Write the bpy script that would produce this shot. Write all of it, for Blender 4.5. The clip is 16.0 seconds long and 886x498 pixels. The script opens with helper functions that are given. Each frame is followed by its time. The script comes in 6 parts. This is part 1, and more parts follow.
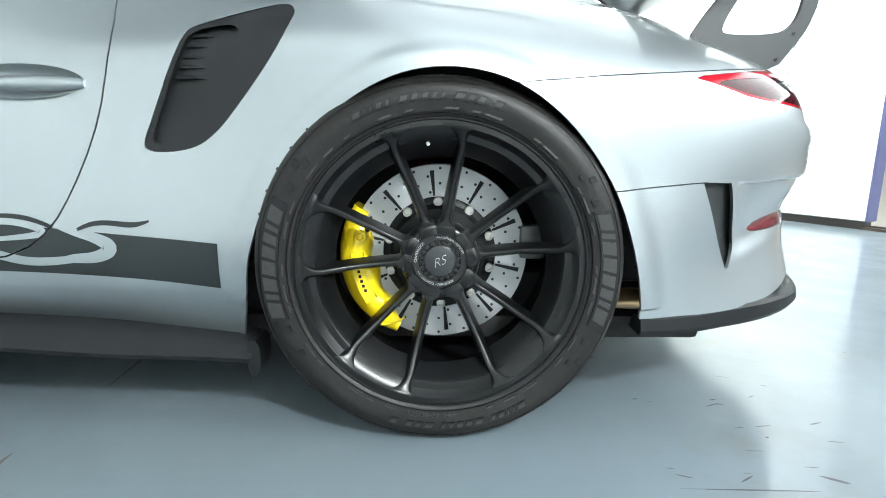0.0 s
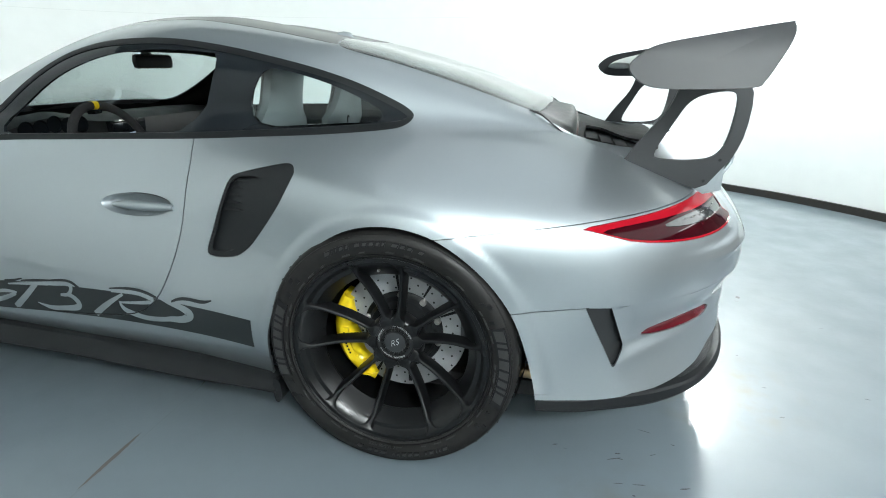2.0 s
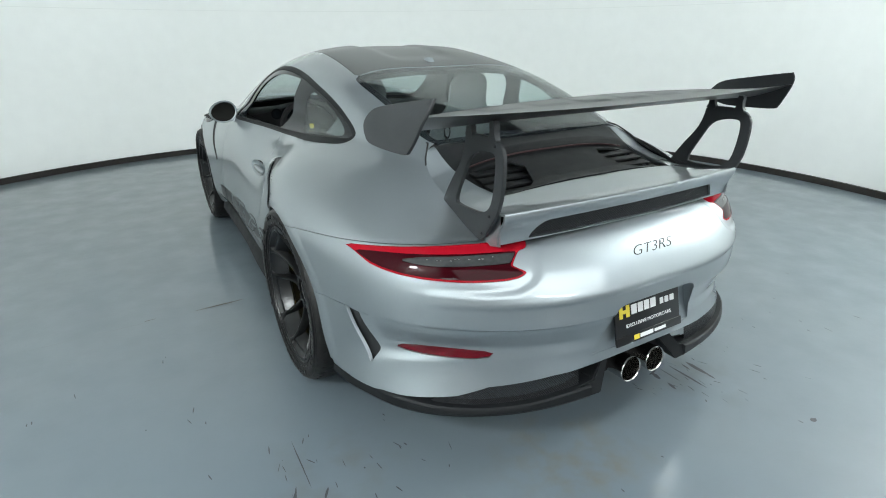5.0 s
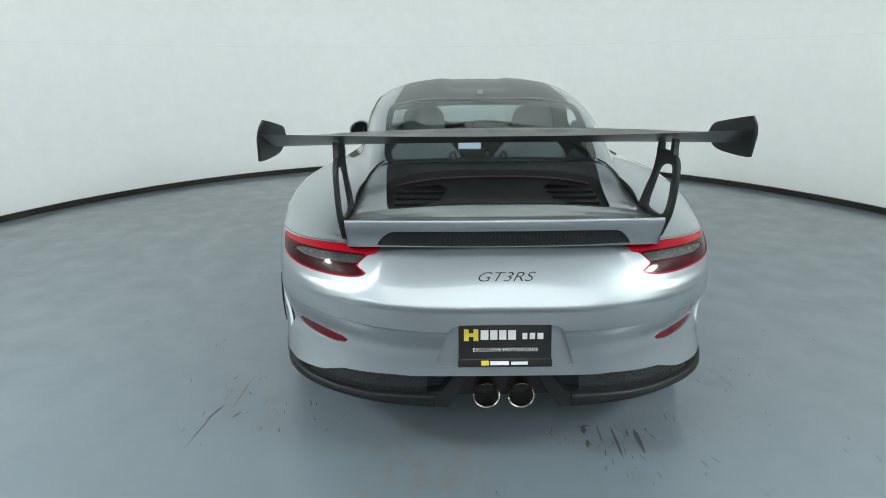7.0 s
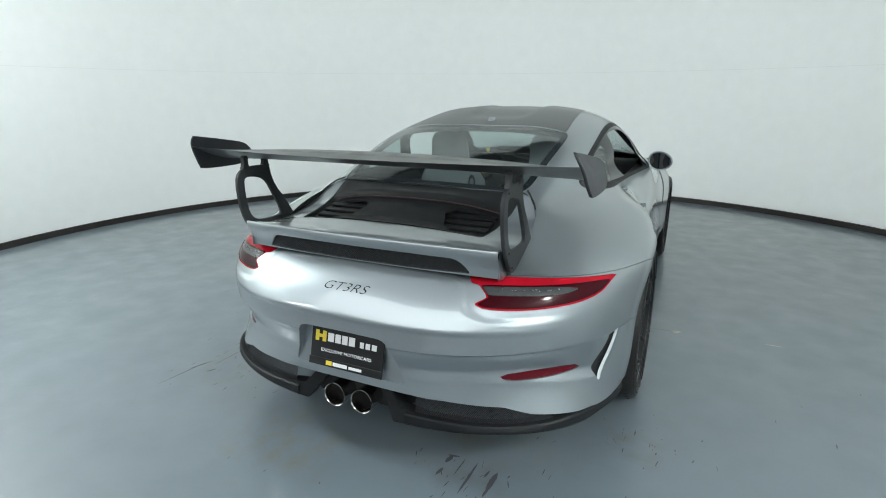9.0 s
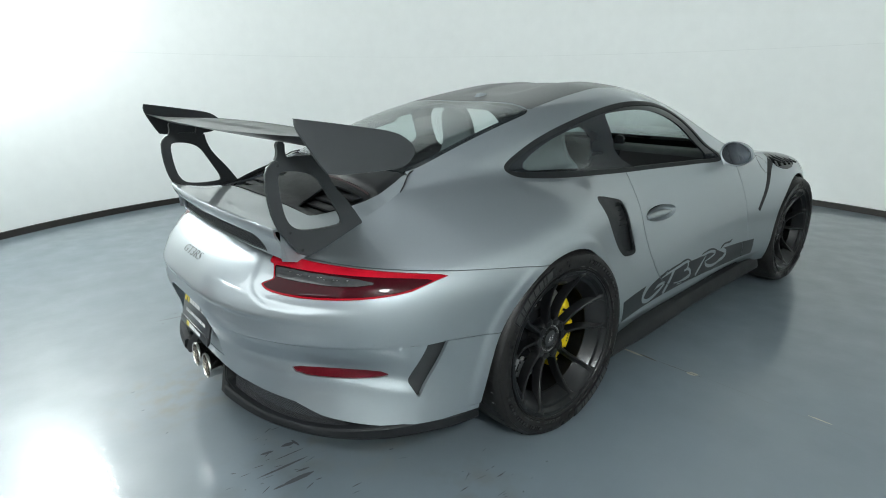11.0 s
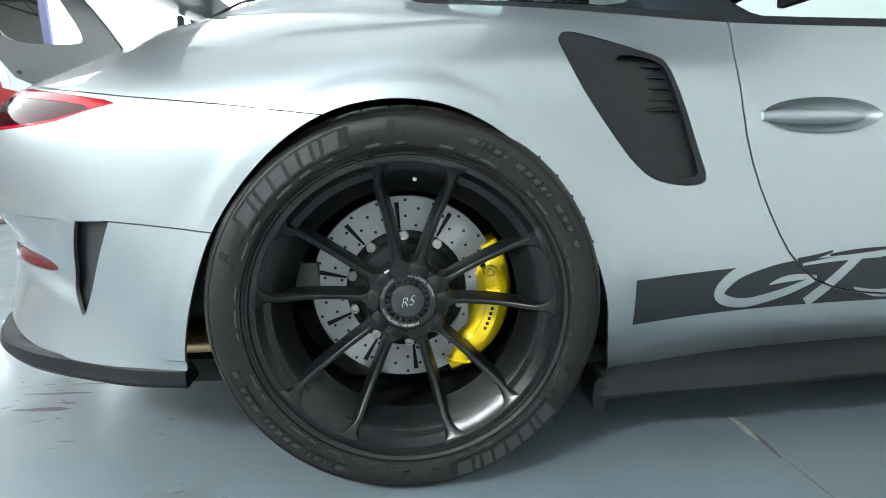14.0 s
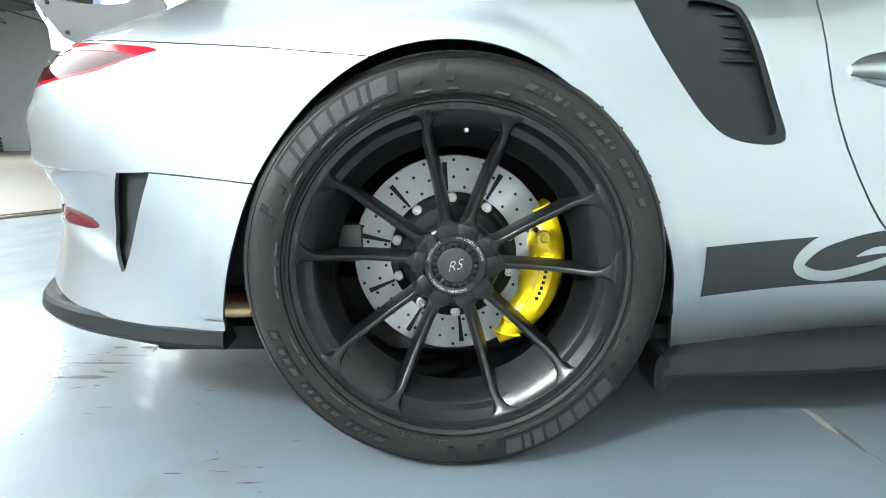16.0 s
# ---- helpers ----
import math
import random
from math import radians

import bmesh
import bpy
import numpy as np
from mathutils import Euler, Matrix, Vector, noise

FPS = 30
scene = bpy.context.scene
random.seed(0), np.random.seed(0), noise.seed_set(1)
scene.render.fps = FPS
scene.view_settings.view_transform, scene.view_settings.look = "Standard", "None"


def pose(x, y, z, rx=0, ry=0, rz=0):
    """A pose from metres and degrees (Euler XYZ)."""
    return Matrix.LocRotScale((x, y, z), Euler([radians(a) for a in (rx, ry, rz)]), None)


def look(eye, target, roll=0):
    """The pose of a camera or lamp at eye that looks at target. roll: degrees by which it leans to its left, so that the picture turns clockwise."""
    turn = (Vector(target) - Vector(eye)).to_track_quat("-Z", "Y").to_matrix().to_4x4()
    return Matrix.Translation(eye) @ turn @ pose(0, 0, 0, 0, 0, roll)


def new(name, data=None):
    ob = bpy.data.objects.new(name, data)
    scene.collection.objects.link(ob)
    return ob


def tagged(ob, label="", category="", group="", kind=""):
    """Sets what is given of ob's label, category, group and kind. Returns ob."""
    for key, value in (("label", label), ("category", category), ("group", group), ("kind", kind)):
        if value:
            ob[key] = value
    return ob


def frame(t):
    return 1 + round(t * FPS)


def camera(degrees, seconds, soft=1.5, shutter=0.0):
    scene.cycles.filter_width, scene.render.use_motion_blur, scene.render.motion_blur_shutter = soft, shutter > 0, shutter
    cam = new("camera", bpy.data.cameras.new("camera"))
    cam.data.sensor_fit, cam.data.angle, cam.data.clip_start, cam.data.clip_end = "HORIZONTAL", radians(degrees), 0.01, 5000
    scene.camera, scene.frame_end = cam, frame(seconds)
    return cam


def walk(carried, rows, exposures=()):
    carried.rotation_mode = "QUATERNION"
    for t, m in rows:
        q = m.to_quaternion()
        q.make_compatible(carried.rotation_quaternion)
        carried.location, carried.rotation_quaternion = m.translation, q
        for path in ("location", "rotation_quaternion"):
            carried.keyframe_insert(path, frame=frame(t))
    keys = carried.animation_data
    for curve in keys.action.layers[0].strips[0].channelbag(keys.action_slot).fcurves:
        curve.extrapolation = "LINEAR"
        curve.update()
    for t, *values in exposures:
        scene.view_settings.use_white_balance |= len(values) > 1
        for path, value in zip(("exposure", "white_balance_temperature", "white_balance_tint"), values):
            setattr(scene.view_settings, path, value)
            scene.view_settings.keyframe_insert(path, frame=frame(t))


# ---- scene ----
cam = camera(77.9, 16.0, soft=1.0)
walk(cam, [
    (0, pose(-1.944, 0.013, 0.598, 78.77, -0.65, -90.89)),
    (0.5, pose(-1.961, 0.011, 0.635, 78.13, -0.55, -90.91)),
    (1, pose(-1.991, -0.024, 0.763, 76.1, -0.46, -90.16)),
    (1.5, pose(-2.093, -0.195, 0.96, 74.94, -0.22, -85.04)),
    (2, pose(-2.194, -0.438, 1.108, 71.42, -0.02, -77.4)),
    (2.7, pose(-2.159, -0.837, 1.234, 67.13, -0.13, -65.02)),
    (3.5, pose(-2.038, -1.307, 1.284, 67.07, 0.07, -53.24)),
    (4.2, pose(-1.774, -1.665, 1.329, 67.37, 0.24, -43.56)),
    (5.25, pose(-1.291, -2.158, 1.343, 68.93, 0.4, -26.685)),
    (6.3, pose(-0.671, -2.508, 1.356, 70.49, 0.56, -9.81)),
    (6.5, pose(-0.537, -2.556, 1.356, 71.05, 0.55, -7.03)),
    (7, pose(-0.203, -2.646, 1.354, 71.55, 0.51, -0.09)),
    (7.5, pose(0.114, -2.716, 1.349, 72.32, 0.61, 6.02)),
    (8, pose(0.432, -2.649, 1.373, 72.80, 0.71, 12.56)),
    (8.5, pose(0.78, -2.614, 1.378, 73.74, 0.34, 19.11)),
    (9.75, pose(1.514, -2.154, 1.329, 73.425, 0.395, 34.58)),
    (11, pose(2.043, -1.506, 1.281, 73.11, 0.45, 50.05)),
    (12, pose(2.109, -0.866, 1.258, 73.13, 0.24, 64.08)),
    (12.5, pose(2.108, -0.512, 1.227, 73.22, 0.18, 70.74)),
    (13, pose(1.976, -0.228, 1.104, 75.13, 0.12, 77.66)),
    (13.5, pose(1.892, -0.064, 0.876, 76.6, 0.24, 82.54)),
    (14, pose(1.859, -0.018, 0.672, 77.92, 0.18, 85.06)),
    (14.5, pose(1.834, -0.029, 0.594, 78.9, 0.18, 86.88)),
    (15, pose(1.814, -0.044, 0.592, 78.39, -0.07, 87.78)),
    (16, pose(1.811, -0.042, 0.579, 78.59, -0.09, 88.8)),
], exposures=((0, 1.0), (0.8, 0.9), (1.5, 0.52), (2.5, -0.03), (4, -0.1), (7, -0.31), (8.5, -0.34), (11, -0.4), (12.5, -0.36), (13, -0.34), (13.5, -0.05), (14, 0.7), (14.5, 1.15), (16, 1.3)))


# ---- light ----
world = bpy.data.worlds.new("world")
world.use_nodes = True
scene.world = world
world.node_tree.nodes["Background"].inputs[0].default_value = (0.85, 0.97, 0.95, 1)
world.node_tree.nodes["Background"].inputs[1].default_value = 0.1


def area_lamp(name, eye, target, sx, sy, watts, colour):
    data = bpy.data.lights.new(name, "AREA")
    data.shape, data.size, data.size_y, data.energy, data.color = "RECTANGLE", sx, sy, watts, colour
    ob = new(name, data)
    ob.matrix_world = look(eye, target)
    return ob


COOL = (0.92, 0.99, 1.0)


def ball_lamp(name, place, radius, watts):
    data = bpy.data.lights.new(name, "POINT")
    data.shadow_soft_size, data.energy, data.color = radius, watts, COOL
    ob = new(name, data)
    ob.location = place
    return ob


area_lamp("strip_light", (-0.3, -6.3, 4.0), (0, -0.4, 0.6), 9.0, 2.6, 365, COOL)
# added soft fill from above; no such fixture hangs over the car
area_lamp("overhead_fill", (0, -1.2, 5.4), (0, -1.0, 0), 7.0, 5.0, 50, COOL)
ball_lamp("flood_light", (3.0, -1.75, 2.30), 0.19, 320)
ball_lamp("flood_light", (-3.45, -1.45, 2.42), 0.19, 330)
# unseen lamps added under the roof deck to brighten the hall
for x, y in ((-12, -12), (2, -14), (-13, 2), (11, -8)):
    area_lamp("hall_fill", (x, y, 5.7), (x, y, 0), 5.0, 1.2, 480, COOL)


# ---- materials ----
def material(name, colour, rough=0.5, metal=0.0, coat=0.0, grain=0.0, grain_size=40.0, bump=0.0, gloss=0.5):
    """A surface with fine variation of colour and gloss at two scales."""
    m = bpy.data.materials.new(name)
    m.use_nodes = True
    nt = m.node_tree
    b = nt.nodes["Principled BSDF"]
    b.inputs["Base Color"].default_value = (*colour, 1)
    b.inputs["Roughness"].default_value = rough
    b.inputs["Metallic"].default_value = metal
    b.inputs["Coat Weight"].default_value = coat
    b.inputs["Specular IOR Level"].default_value = gloss
    b.inputs["Coat Roughness"].default_value = 0.04
    if grain > 0:
        tc = nt.nodes.new("ShaderNodeTexCoord")
        n1 = nt.nodes.new("ShaderNodeTexNoise")
        n1.inputs["Scale"].default_value = grain_size
        n1.inputs["Detail"].default_value = 6
        n2 = nt.nodes.new("ShaderNodeTexNoise")
        n2.inputs["Scale"].default_value = grain_size * 0.06
        n2.inputs["Detail"].default_value = 3
        mx = nt.nodes.new("ShaderNodeMix")
        mx.inputs[0].default_value = 0.5
        ramp = nt.nodes.new("ShaderNodeMapRange")
        ramp.inputs[1].default_value, ramp.inputs[2].default_value = 0.3, 0.7
        ramp.inputs[3].default_value, ramp.inputs[4].default_value = 1 - grain, 1 + grain
        mul = nt.nodes.new("ShaderNodeMix")
        mul.data_type, mul.blend_type = "RGBA", "MULTIPLY"
        mul.inputs[0].default_value = 1
        mul.inputs[6].default_value = (*colour, 1)
        rr = nt.nodes.new("ShaderNodeMath")
        rr.operation = "MULTIPLY"
        rr.inputs[1].default_value = rough
        for n in (n1, n2):
            nt.links.new(tc.outputs["Object"], n.inputs["Vector"])
        nt.links.new(n1.outputs["Fac"], mx.inputs[2])
        nt.links.new(n2.outputs["Fac"], mx.inputs[3])
        nt.links.new(mx.outputs[0], ramp.inputs[0])
        nt.links.new(ramp.outputs[0], mul.inputs[7])
        nt.links.new(mul.outputs[2], b.inputs["Base Color"])
        nt.links.new(ramp.outputs[0], rr.inputs[0])
        nt.links.new(rr.outputs[0], b.inputs["Roughness"])
        if bump > 0:
            bp = nt.nodes.new("ShaderNodeBump")
            bp.inputs["Strength"].default_value = bump
            bp.inputs["Distance"].default_value = 0.002
            nt.links.new(n1.outputs["Fac"], bp.inputs["Height"])
            nt.links.new(bp.outputs[0], b.inputs["Normal"])
    return m


SILVER = material("silver_paint", (0.332, 0.366, 0.384), 0.43, 0.92, 1.0, 0.012, 1400)
BLACK = material("satin_black_plastic", (0.0085, 0.0095, 0.0105), 0.50, 0, 0, 0.15, 200, 0.1, 0.16)
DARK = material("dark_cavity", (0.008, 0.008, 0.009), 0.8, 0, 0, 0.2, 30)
RUBBER = material("tyre_rubber", (0.0075, 0.0071, 0.0068), 0.50, 0, 0, 0.3, 60, 0.3, 0.27)
RIM = material("satin_black_wheel", (0.0042, 0.0046, 0.0052), 0.30, 0.1, 0, 0.1, 80, 0, 0.36)
YELLOW = material("yellow_caliper_paint", (0.75, 0.55, 0.01), 0.3, 0, 0.4, 0.06, 60)
WHITE = material("white_wall_paint", (0.80, 0.82, 0.80), 0.65, 0, 0, 0.03, 8)


def floor_material():
    """Blue-grey epoxy under a clear, slightly wavy coat, with brown stains and a film of dust."""
    m = material("grey_epoxy_floor", (0.158, 0.195, 0.220), 0.45, 0, 0.75)
    nt = m.node_tree
    b = nt.nodes["Principled BSDF"]
    tc = nt.nodes.new("ShaderNodeTexCoord")

    def noise(scale, detail=4.0, vec=None):
        n = nt.nodes.new("ShaderNodeTexNoise")
        n.inputs["Scale"].default_value, n.inputs["Detail"].default_value = scale, detail
        nt.links.new(vec or tc.outputs["Object"], n.inputs["Vector"])
        return n.outputs["Fac"]

    def ramp(v, a, c, lo=0.0, hi=1.0):
        n = nt.nodes.new("ShaderNodeMapRange")
        for i, k in enumerate((a, c, lo, hi)):
            n.inputs[i + 1].default_value = k
        nt.links.new(v, n.inputs[0])
        return n.outputs[0]

    def math_node(op, u, v):
        n = nt.nodes.new("ShaderNodeMath")
        n.operation = op
        for i, k in enumerate((u, v)):
            if isinstance(k, float):
                n.inputs[i].default_value = k
            else:
                nt.links.new(k, n.inputs[i])
        return n.outputs[0]

    def blend(fac, under, colour):
        n = nt.nodes.new("ShaderNodeMix")
        n.data_type = "RGBA"
        nt.links.new(fac, n.inputs[0])
        nt.links.new(under, n.inputs[6])
        n.inputs[7].default_value = (*colour, 1)
        return n.outputs[2]

    base = nt.nodes.new("ShaderNodeRGB")
    base.outputs[0].default_value = (0.120, 0.151, 0.173, 1)
    col = blend(ramp(noise(0.9), .42, .62, 0, .35), base.outputs[0], (0.138, 0.164, 0.180))
    col = blend(ramp(noise(7.0, 6), .5, .75, 0, .16), col, (0.100, 0.122, 0.138))
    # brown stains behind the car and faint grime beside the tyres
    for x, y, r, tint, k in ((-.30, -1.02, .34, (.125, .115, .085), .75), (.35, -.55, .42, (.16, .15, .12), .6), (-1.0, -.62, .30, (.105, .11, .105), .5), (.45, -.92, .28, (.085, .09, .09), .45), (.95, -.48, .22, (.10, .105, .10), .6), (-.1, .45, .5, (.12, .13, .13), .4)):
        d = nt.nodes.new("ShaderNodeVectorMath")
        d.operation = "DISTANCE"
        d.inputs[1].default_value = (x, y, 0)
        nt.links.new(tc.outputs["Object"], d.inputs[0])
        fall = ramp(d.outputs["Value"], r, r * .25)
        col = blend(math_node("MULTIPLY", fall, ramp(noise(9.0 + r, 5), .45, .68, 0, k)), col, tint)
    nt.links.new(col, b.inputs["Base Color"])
    b.inputs["Coat Roughness"].default_value = 0.09
    nt.links.new(ramp(noise(3.0, 5), .35, .7, .06, .16), b.inputs["Coat Roughness"])
    nt.links.new(ramp(noise(5.0, 5), .3, .7, .38, .55), b.inputs["Roughness"])
    bp = nt.nodes.new("ShaderNodeBump")
    bp.inputs["Strength"].default_value, bp.inputs["Distance"].default_value = 0.20, 0.004
    nt.links.new(noise(46.0, 3), bp.inputs["Height"])
    nt.links.new(bp.outputs[0], b.inputs["Coat Normal"])
    return m


FLOOR = floor_material()
TRIM = material("dark_brown_base_rail", (0.017, 0.014, 0.012), 0.45, 0, 0, 0.2, 30)


# ---- mesh helpers ----
def part(name, bm, mat, parent=None, label="", smooth=True, angle=35, fix=True):
    """One mesh object from a bmesh, under a thing or a part."""
    me = bpy.data.meshes.new(name)
    if fix:
        bmesh.ops.recalc_face_normals(bm, faces=bm.faces)
    for f in bm.faces:
        f.smooth = smooth
    for e in bm.edges:
        if len(e.link_faces) == 2 and e.calc_face_angle(0) > radians(angle):
            e.smooth = False
    bm.to_mesh(me)
    bm.free()
    me.materials.append(mat)
    ob = new(name, me)
    if parent is not None:
        ob.parent = parent
    if label:
        ob["label"] = label
    return ob


def thing(name, label, category, m=None):
    ob = new(name)
    if m is not None:
        ob.matrix_world = m
    return tagged(ob, label, category)


def spline(ts, ps, q):
    """Natural cubic spline through ps at ts, sampled at q."""
    ts, ps, q = np.asarray(ts, float), np.asarray(ps, float), np.asarray(q, float)
    n = len(ts)
    h = np.diff(ts)
    a, r = np.zeros((n, n)), np.zeros((n,) + ps.shape[1:])
    a[0, 0] = a[-1, -1] = 1
    for i in range(1, n - 1):
        a[i, i - 1:i + 2] = h[i - 1], 2 * (h[i - 1] + h[i]), h[i]
        r[i] = 6 * ((ps[i + 1] - ps[i]) / h[i] - (ps[i] - ps[i - 1]) / h[i - 1])
    m = np.linalg.solve(a, r.reshape(n, -1)).reshape(r.shape)
    k = np.clip(np.searchsorted(ts, q) - 1, 0, n - 2)
    w = (slice(None),) + (None,) * (ps.ndim - 1)
    hk, d1, d0 = h[k][w], (ts[k + 1] - q)[w], (q - ts[k])[w]
    return (m[k] * d1 ** 3 + m[k + 1] * d0 ** 3) / (6 * hk) + (ps[k] / hk - m[k] * hk / 6) * d1 + (ps[k + 1] / hk - m[k + 1] * hk / 6) * d0


def grid_bm(g, close_u=False, close_v=False):
    """A bmesh skin over an array of points (u, v, 3)."""
    bm = bmesh.new()
    nu, nv = g.shape[:2]
    vs = [[bm.verts.new(g[i, j]) for j in range(nv)] for i in range(nu)]
    for i in range(nu if close_u else nu - 1):
        for j in range(nv if close_v else nv - 1):
            q = [vs[i][j], vs[(i + 1) % nu][j], vs[(i + 1) % nu][(j + 1) % nv], vs[i][(j + 1) % nv]]
            bm.faces.new(q)
    return bm


def lathe(profile, segments=64, axis_point=(0, 0, 0)):
    """A ring of revolution about the x axis through axis_point; profile of (x, radius)."""
    p = np.array(profile, float)
    a = np.linspace(0, 2 * math.pi, segments, endpoint=False)
    g = np.stack([np.repeat(p[None, :, 0], segments, 0), np.cos(a)[:, None] * p[None, :, 1], np.sin(a)[:, None] * p[None, :, 1]], 2)
    return grid_bm(g + np.array(axis_point), close_u=True)


def box_bm(x0, x1, y0, y1, z0, z1, bevel=0.0):
    bm = bmesh.new()
    bmesh.ops.create_cube(bm, size=1, matrix=Matrix.Translation(((x0 + x1) / 2, (y0 + y1) / 2, (z0 + z1) / 2)) @ Matrix.Diagonal((x1 - x0, y1 - y0, z1 - z0, 1)))
    if bevel > 0:
        bmesh.ops.bevel(bm, geom=bm.edges[:], offset=bevel, segments=2, profile=0.6, affect="EDGES")
    return bm


# ---- the room ----
CX, CY, WALL_R = -0.21, 0.79, 4.42


def arc_wall(name, r0, r1, z0, z1, a0, a1, mat, n=120):
    a = np.linspace(radians(a0), radians(a1), n)
    ring = [(r0, z0), (r0, z1), (r1, z1), (r1, z0)]
    g = np.array([[(CX + r * math.cos(t), CY + r * math.sin(t), z) for r, z in ring] for t in a])
    bm = grid_bm(g, close_v=True)
    bm.verts.ensure_lookup_table()
    bm.faces.new([bm.verts[i] for i in range(4)])
    bm.faces.new([bm.verts[len(bm.verts) - 4 + i] for i in range(4)][::-1])
    return part(name, bm, mat)


A_RIGHT, A_LEFT = -61.3, 231.7
wall = tagged(arc_wall("wall_curved", WALL_R, WALL_R + 0.12, 0.06, 5.2, A_RIGHT, A_LEFT, WHITE), "tall curved white painted studio wall", "wall", kind="structure")
tagged(arc_wall("baseboard", WALL_R - 0.02, WALL_R + 0.1, 0.0, 0.058, A_RIGHT, A_LEFT, TRIM), "dark brown base rail under the curved wall", "baseboard", kind="structure")
fl = part("floor", lathe([(0, 0), (0, 4.56), (-.05, 4.56)], 128), FLOOR)
fl.data.transform(Matrix.Translation((CX, CY, 0)) @ Matrix.Rotation(radians(-90), 4, "Y"))
for q in fl.data.vertices:
    q.co.z = 0.0 if abs(q.co.z) < 1e-5 else q.co.z
tagged(fl, "glossy blue-grey epoxy floor with cracks and scuffs", "floor", kind="structure")


# ---- marks on the floor ----
def floor_patches(name, mat, patches, label, seed):
    """Thin uneven patches of worn or scuffed coating: (x, y, length, width, heading in degrees)."""
    rnd = random.Random(seed)
    bm = bmesh.new()
    for i, (x, y, ln, wd, head) in enumerate(patches):
        n = max(6, min(26, int(ln / .008)))
        rim = []
        wob = 0.0
        for sgn in (1, -1):
            for k in range(n + 1):
                u = k / n if sgn > 0 else 1 - k / n
                wob = wob * .6 + rnd.uniform(-.25, .25)
                rim.append((ln * (u - .5), sgn * wd * .5 * max(.08, math.sin(math.pi * u) ** .6 + wob * .6)))
        c, s = math.cos(radians(head)), math.sin(radians(head))
        z = .0006 + .00002 * (i % 9)
        bm.faces.new([bm.verts.new((x + a * c - b * s, y + a * s + b * c, z)) for a, b in rim])
    return tagged(part(name, bm, mat, smooth=False), label, "floor mark", kind="stuff")


SCUFF = material("black_rubber_scuff", (0.035, 0.038, 0.042), 0.6, 0, 0, 0.4, 60)
CHIP = material("bare_concrete_chip", (0.30, 0.28, 0.23), 0.7, 0, 0, 0.3, 80)
BARE = material("brown_worn_joint", (0.085, 0.075, 0.065), 0.7, 0, 0, 0.3, 60)
JOINT = material("floor_joint_shadow", (0.105, 0.128, 0.142), 0.5, 0, 0, 0.3, 20)
rnd = random.Random(4)
joint = [(-4.0 + .31 * k, .80 + .004 * math.sin(k * 1.7), .33, .0028 + .0022 * rnd.random(), rnd.uniform(-1, 1)) for k in range(26)]
floor_patches("floor_joint", JOINT, joint, "fine joint line that crosses the floor", 1)
floor_patches("joint_wear", BARE, [(-.585, .805, .17, .010, 3), (-.66, .803, .06, .006, 4), (-1.10, .812, .25, .014, 2), (-1.435, .822, .06, .007, 4), (.845, .778, .10, .013, -3), (1.0, .785, .22, .004, 2), (-.44, .80, .05, .005, 0)], "brown worn stretches of the floor joint", 2)
floor_patches("joint_chip", CHIP, [(.775, .772, .10, .017, -2), (.74, .770, .04, .012, 8), (1.06, .79, .05, .03, 20), (1.56, .82, .09, .008, 0)], "pale chips broken out along the floor joint", 3)
marks = [(-1.17, -.80, .26, .006, 83), (-1.155, -.70, .12, .010, 70), (-1.06, -.72, .05, .010, 60), (-1.09, -.55, .25, .004, 88), (.336, -.84, .05, .018, 80), (.345, -.815, .05, .010, 10), (.333, -.92, .05, .012, 80), (.392, -.86, .11, .005, 88), (.444, -.91, .19, .010, 89), (.53, -.89, .11, .020, 88), (.53, -.95, .06, .010, 85), (.60, -1.33, .03, .02, 0), (.50, -.86, .05, .008, 80)]
for cx, cy, sx, sy, n in ((1.02, -.43, .10, .07, 26), (.45, -.93, .14, .10, 16), (-1.10, -.62, .10, .15, 16), (-.80, -.70, .12, .08, 12), (.75, -.75, .25, .2, 14), (0, -1.2, .9, .5, 22), (-1.5, .2, .5, .9, 12), (1.5, -.6, .4, .7, 14)):
    for k in range(n):
        marks.append((rnd.gauss(cx, sx), rnd.gauss(cy, sy), rnd.uniform(.006, .045), rnd.uniform(.0015, .005), 90 + rnd.gauss(0, 14)))
floor_patches("tyre_scuff", SCUFF, marks, "scattered black tyre scuffs on the floor", 4)

# ---- the car body ----
car = thing("sports_car", "silver two-door sports coupe with black wheels and large rear wing", "car")

# Design rails from the sill up to the roof's centre: (half width, along, height), from the nose round the side to the tail.
SILL_RAIL = [(0, 3.42, .17), (.42, 3.34, .17), (.70, 3.02, .17), (.825, 2.453, .18), (.80, 1.9, .24), (.815, 1.2, .228), (.835, .65, .207), (.86, .40, .187), (.90, 0, .22), (.895, -.40, .25), (.805, -.705, .262), (.46, -.945, .322), (0, -.99, .34)]
LOWER_SIDE_RAIL = [(0, 3.45, .32), (.44, 3.38, .32), (.70, 3.02, .33), (.85, 2.453, .35), (.835, 1.9, .32), (.85, 1.2, .31), (.875, .65, .305), (.893, .42, .32), (.93, 0, .36), (.905, -.41, .345), (.778, -.68, .40), (.455, -.94, .41), (0, -.995, .41)]
MID_SIDE_RAIL = [(0, 3.45, .48), (.45, 3.38, .48), (.70, 3.0, .50), (.855, 2.453, .55), (.835, 1.9, .48), (.845, 1.2, .47), (.86, .65, .47), (.885, .41, .48), (.94, 0, .55), (.895, -.42, .50), (.80, -.70, .50), (.47, -.965, .50), (0, -1.02, .50)]
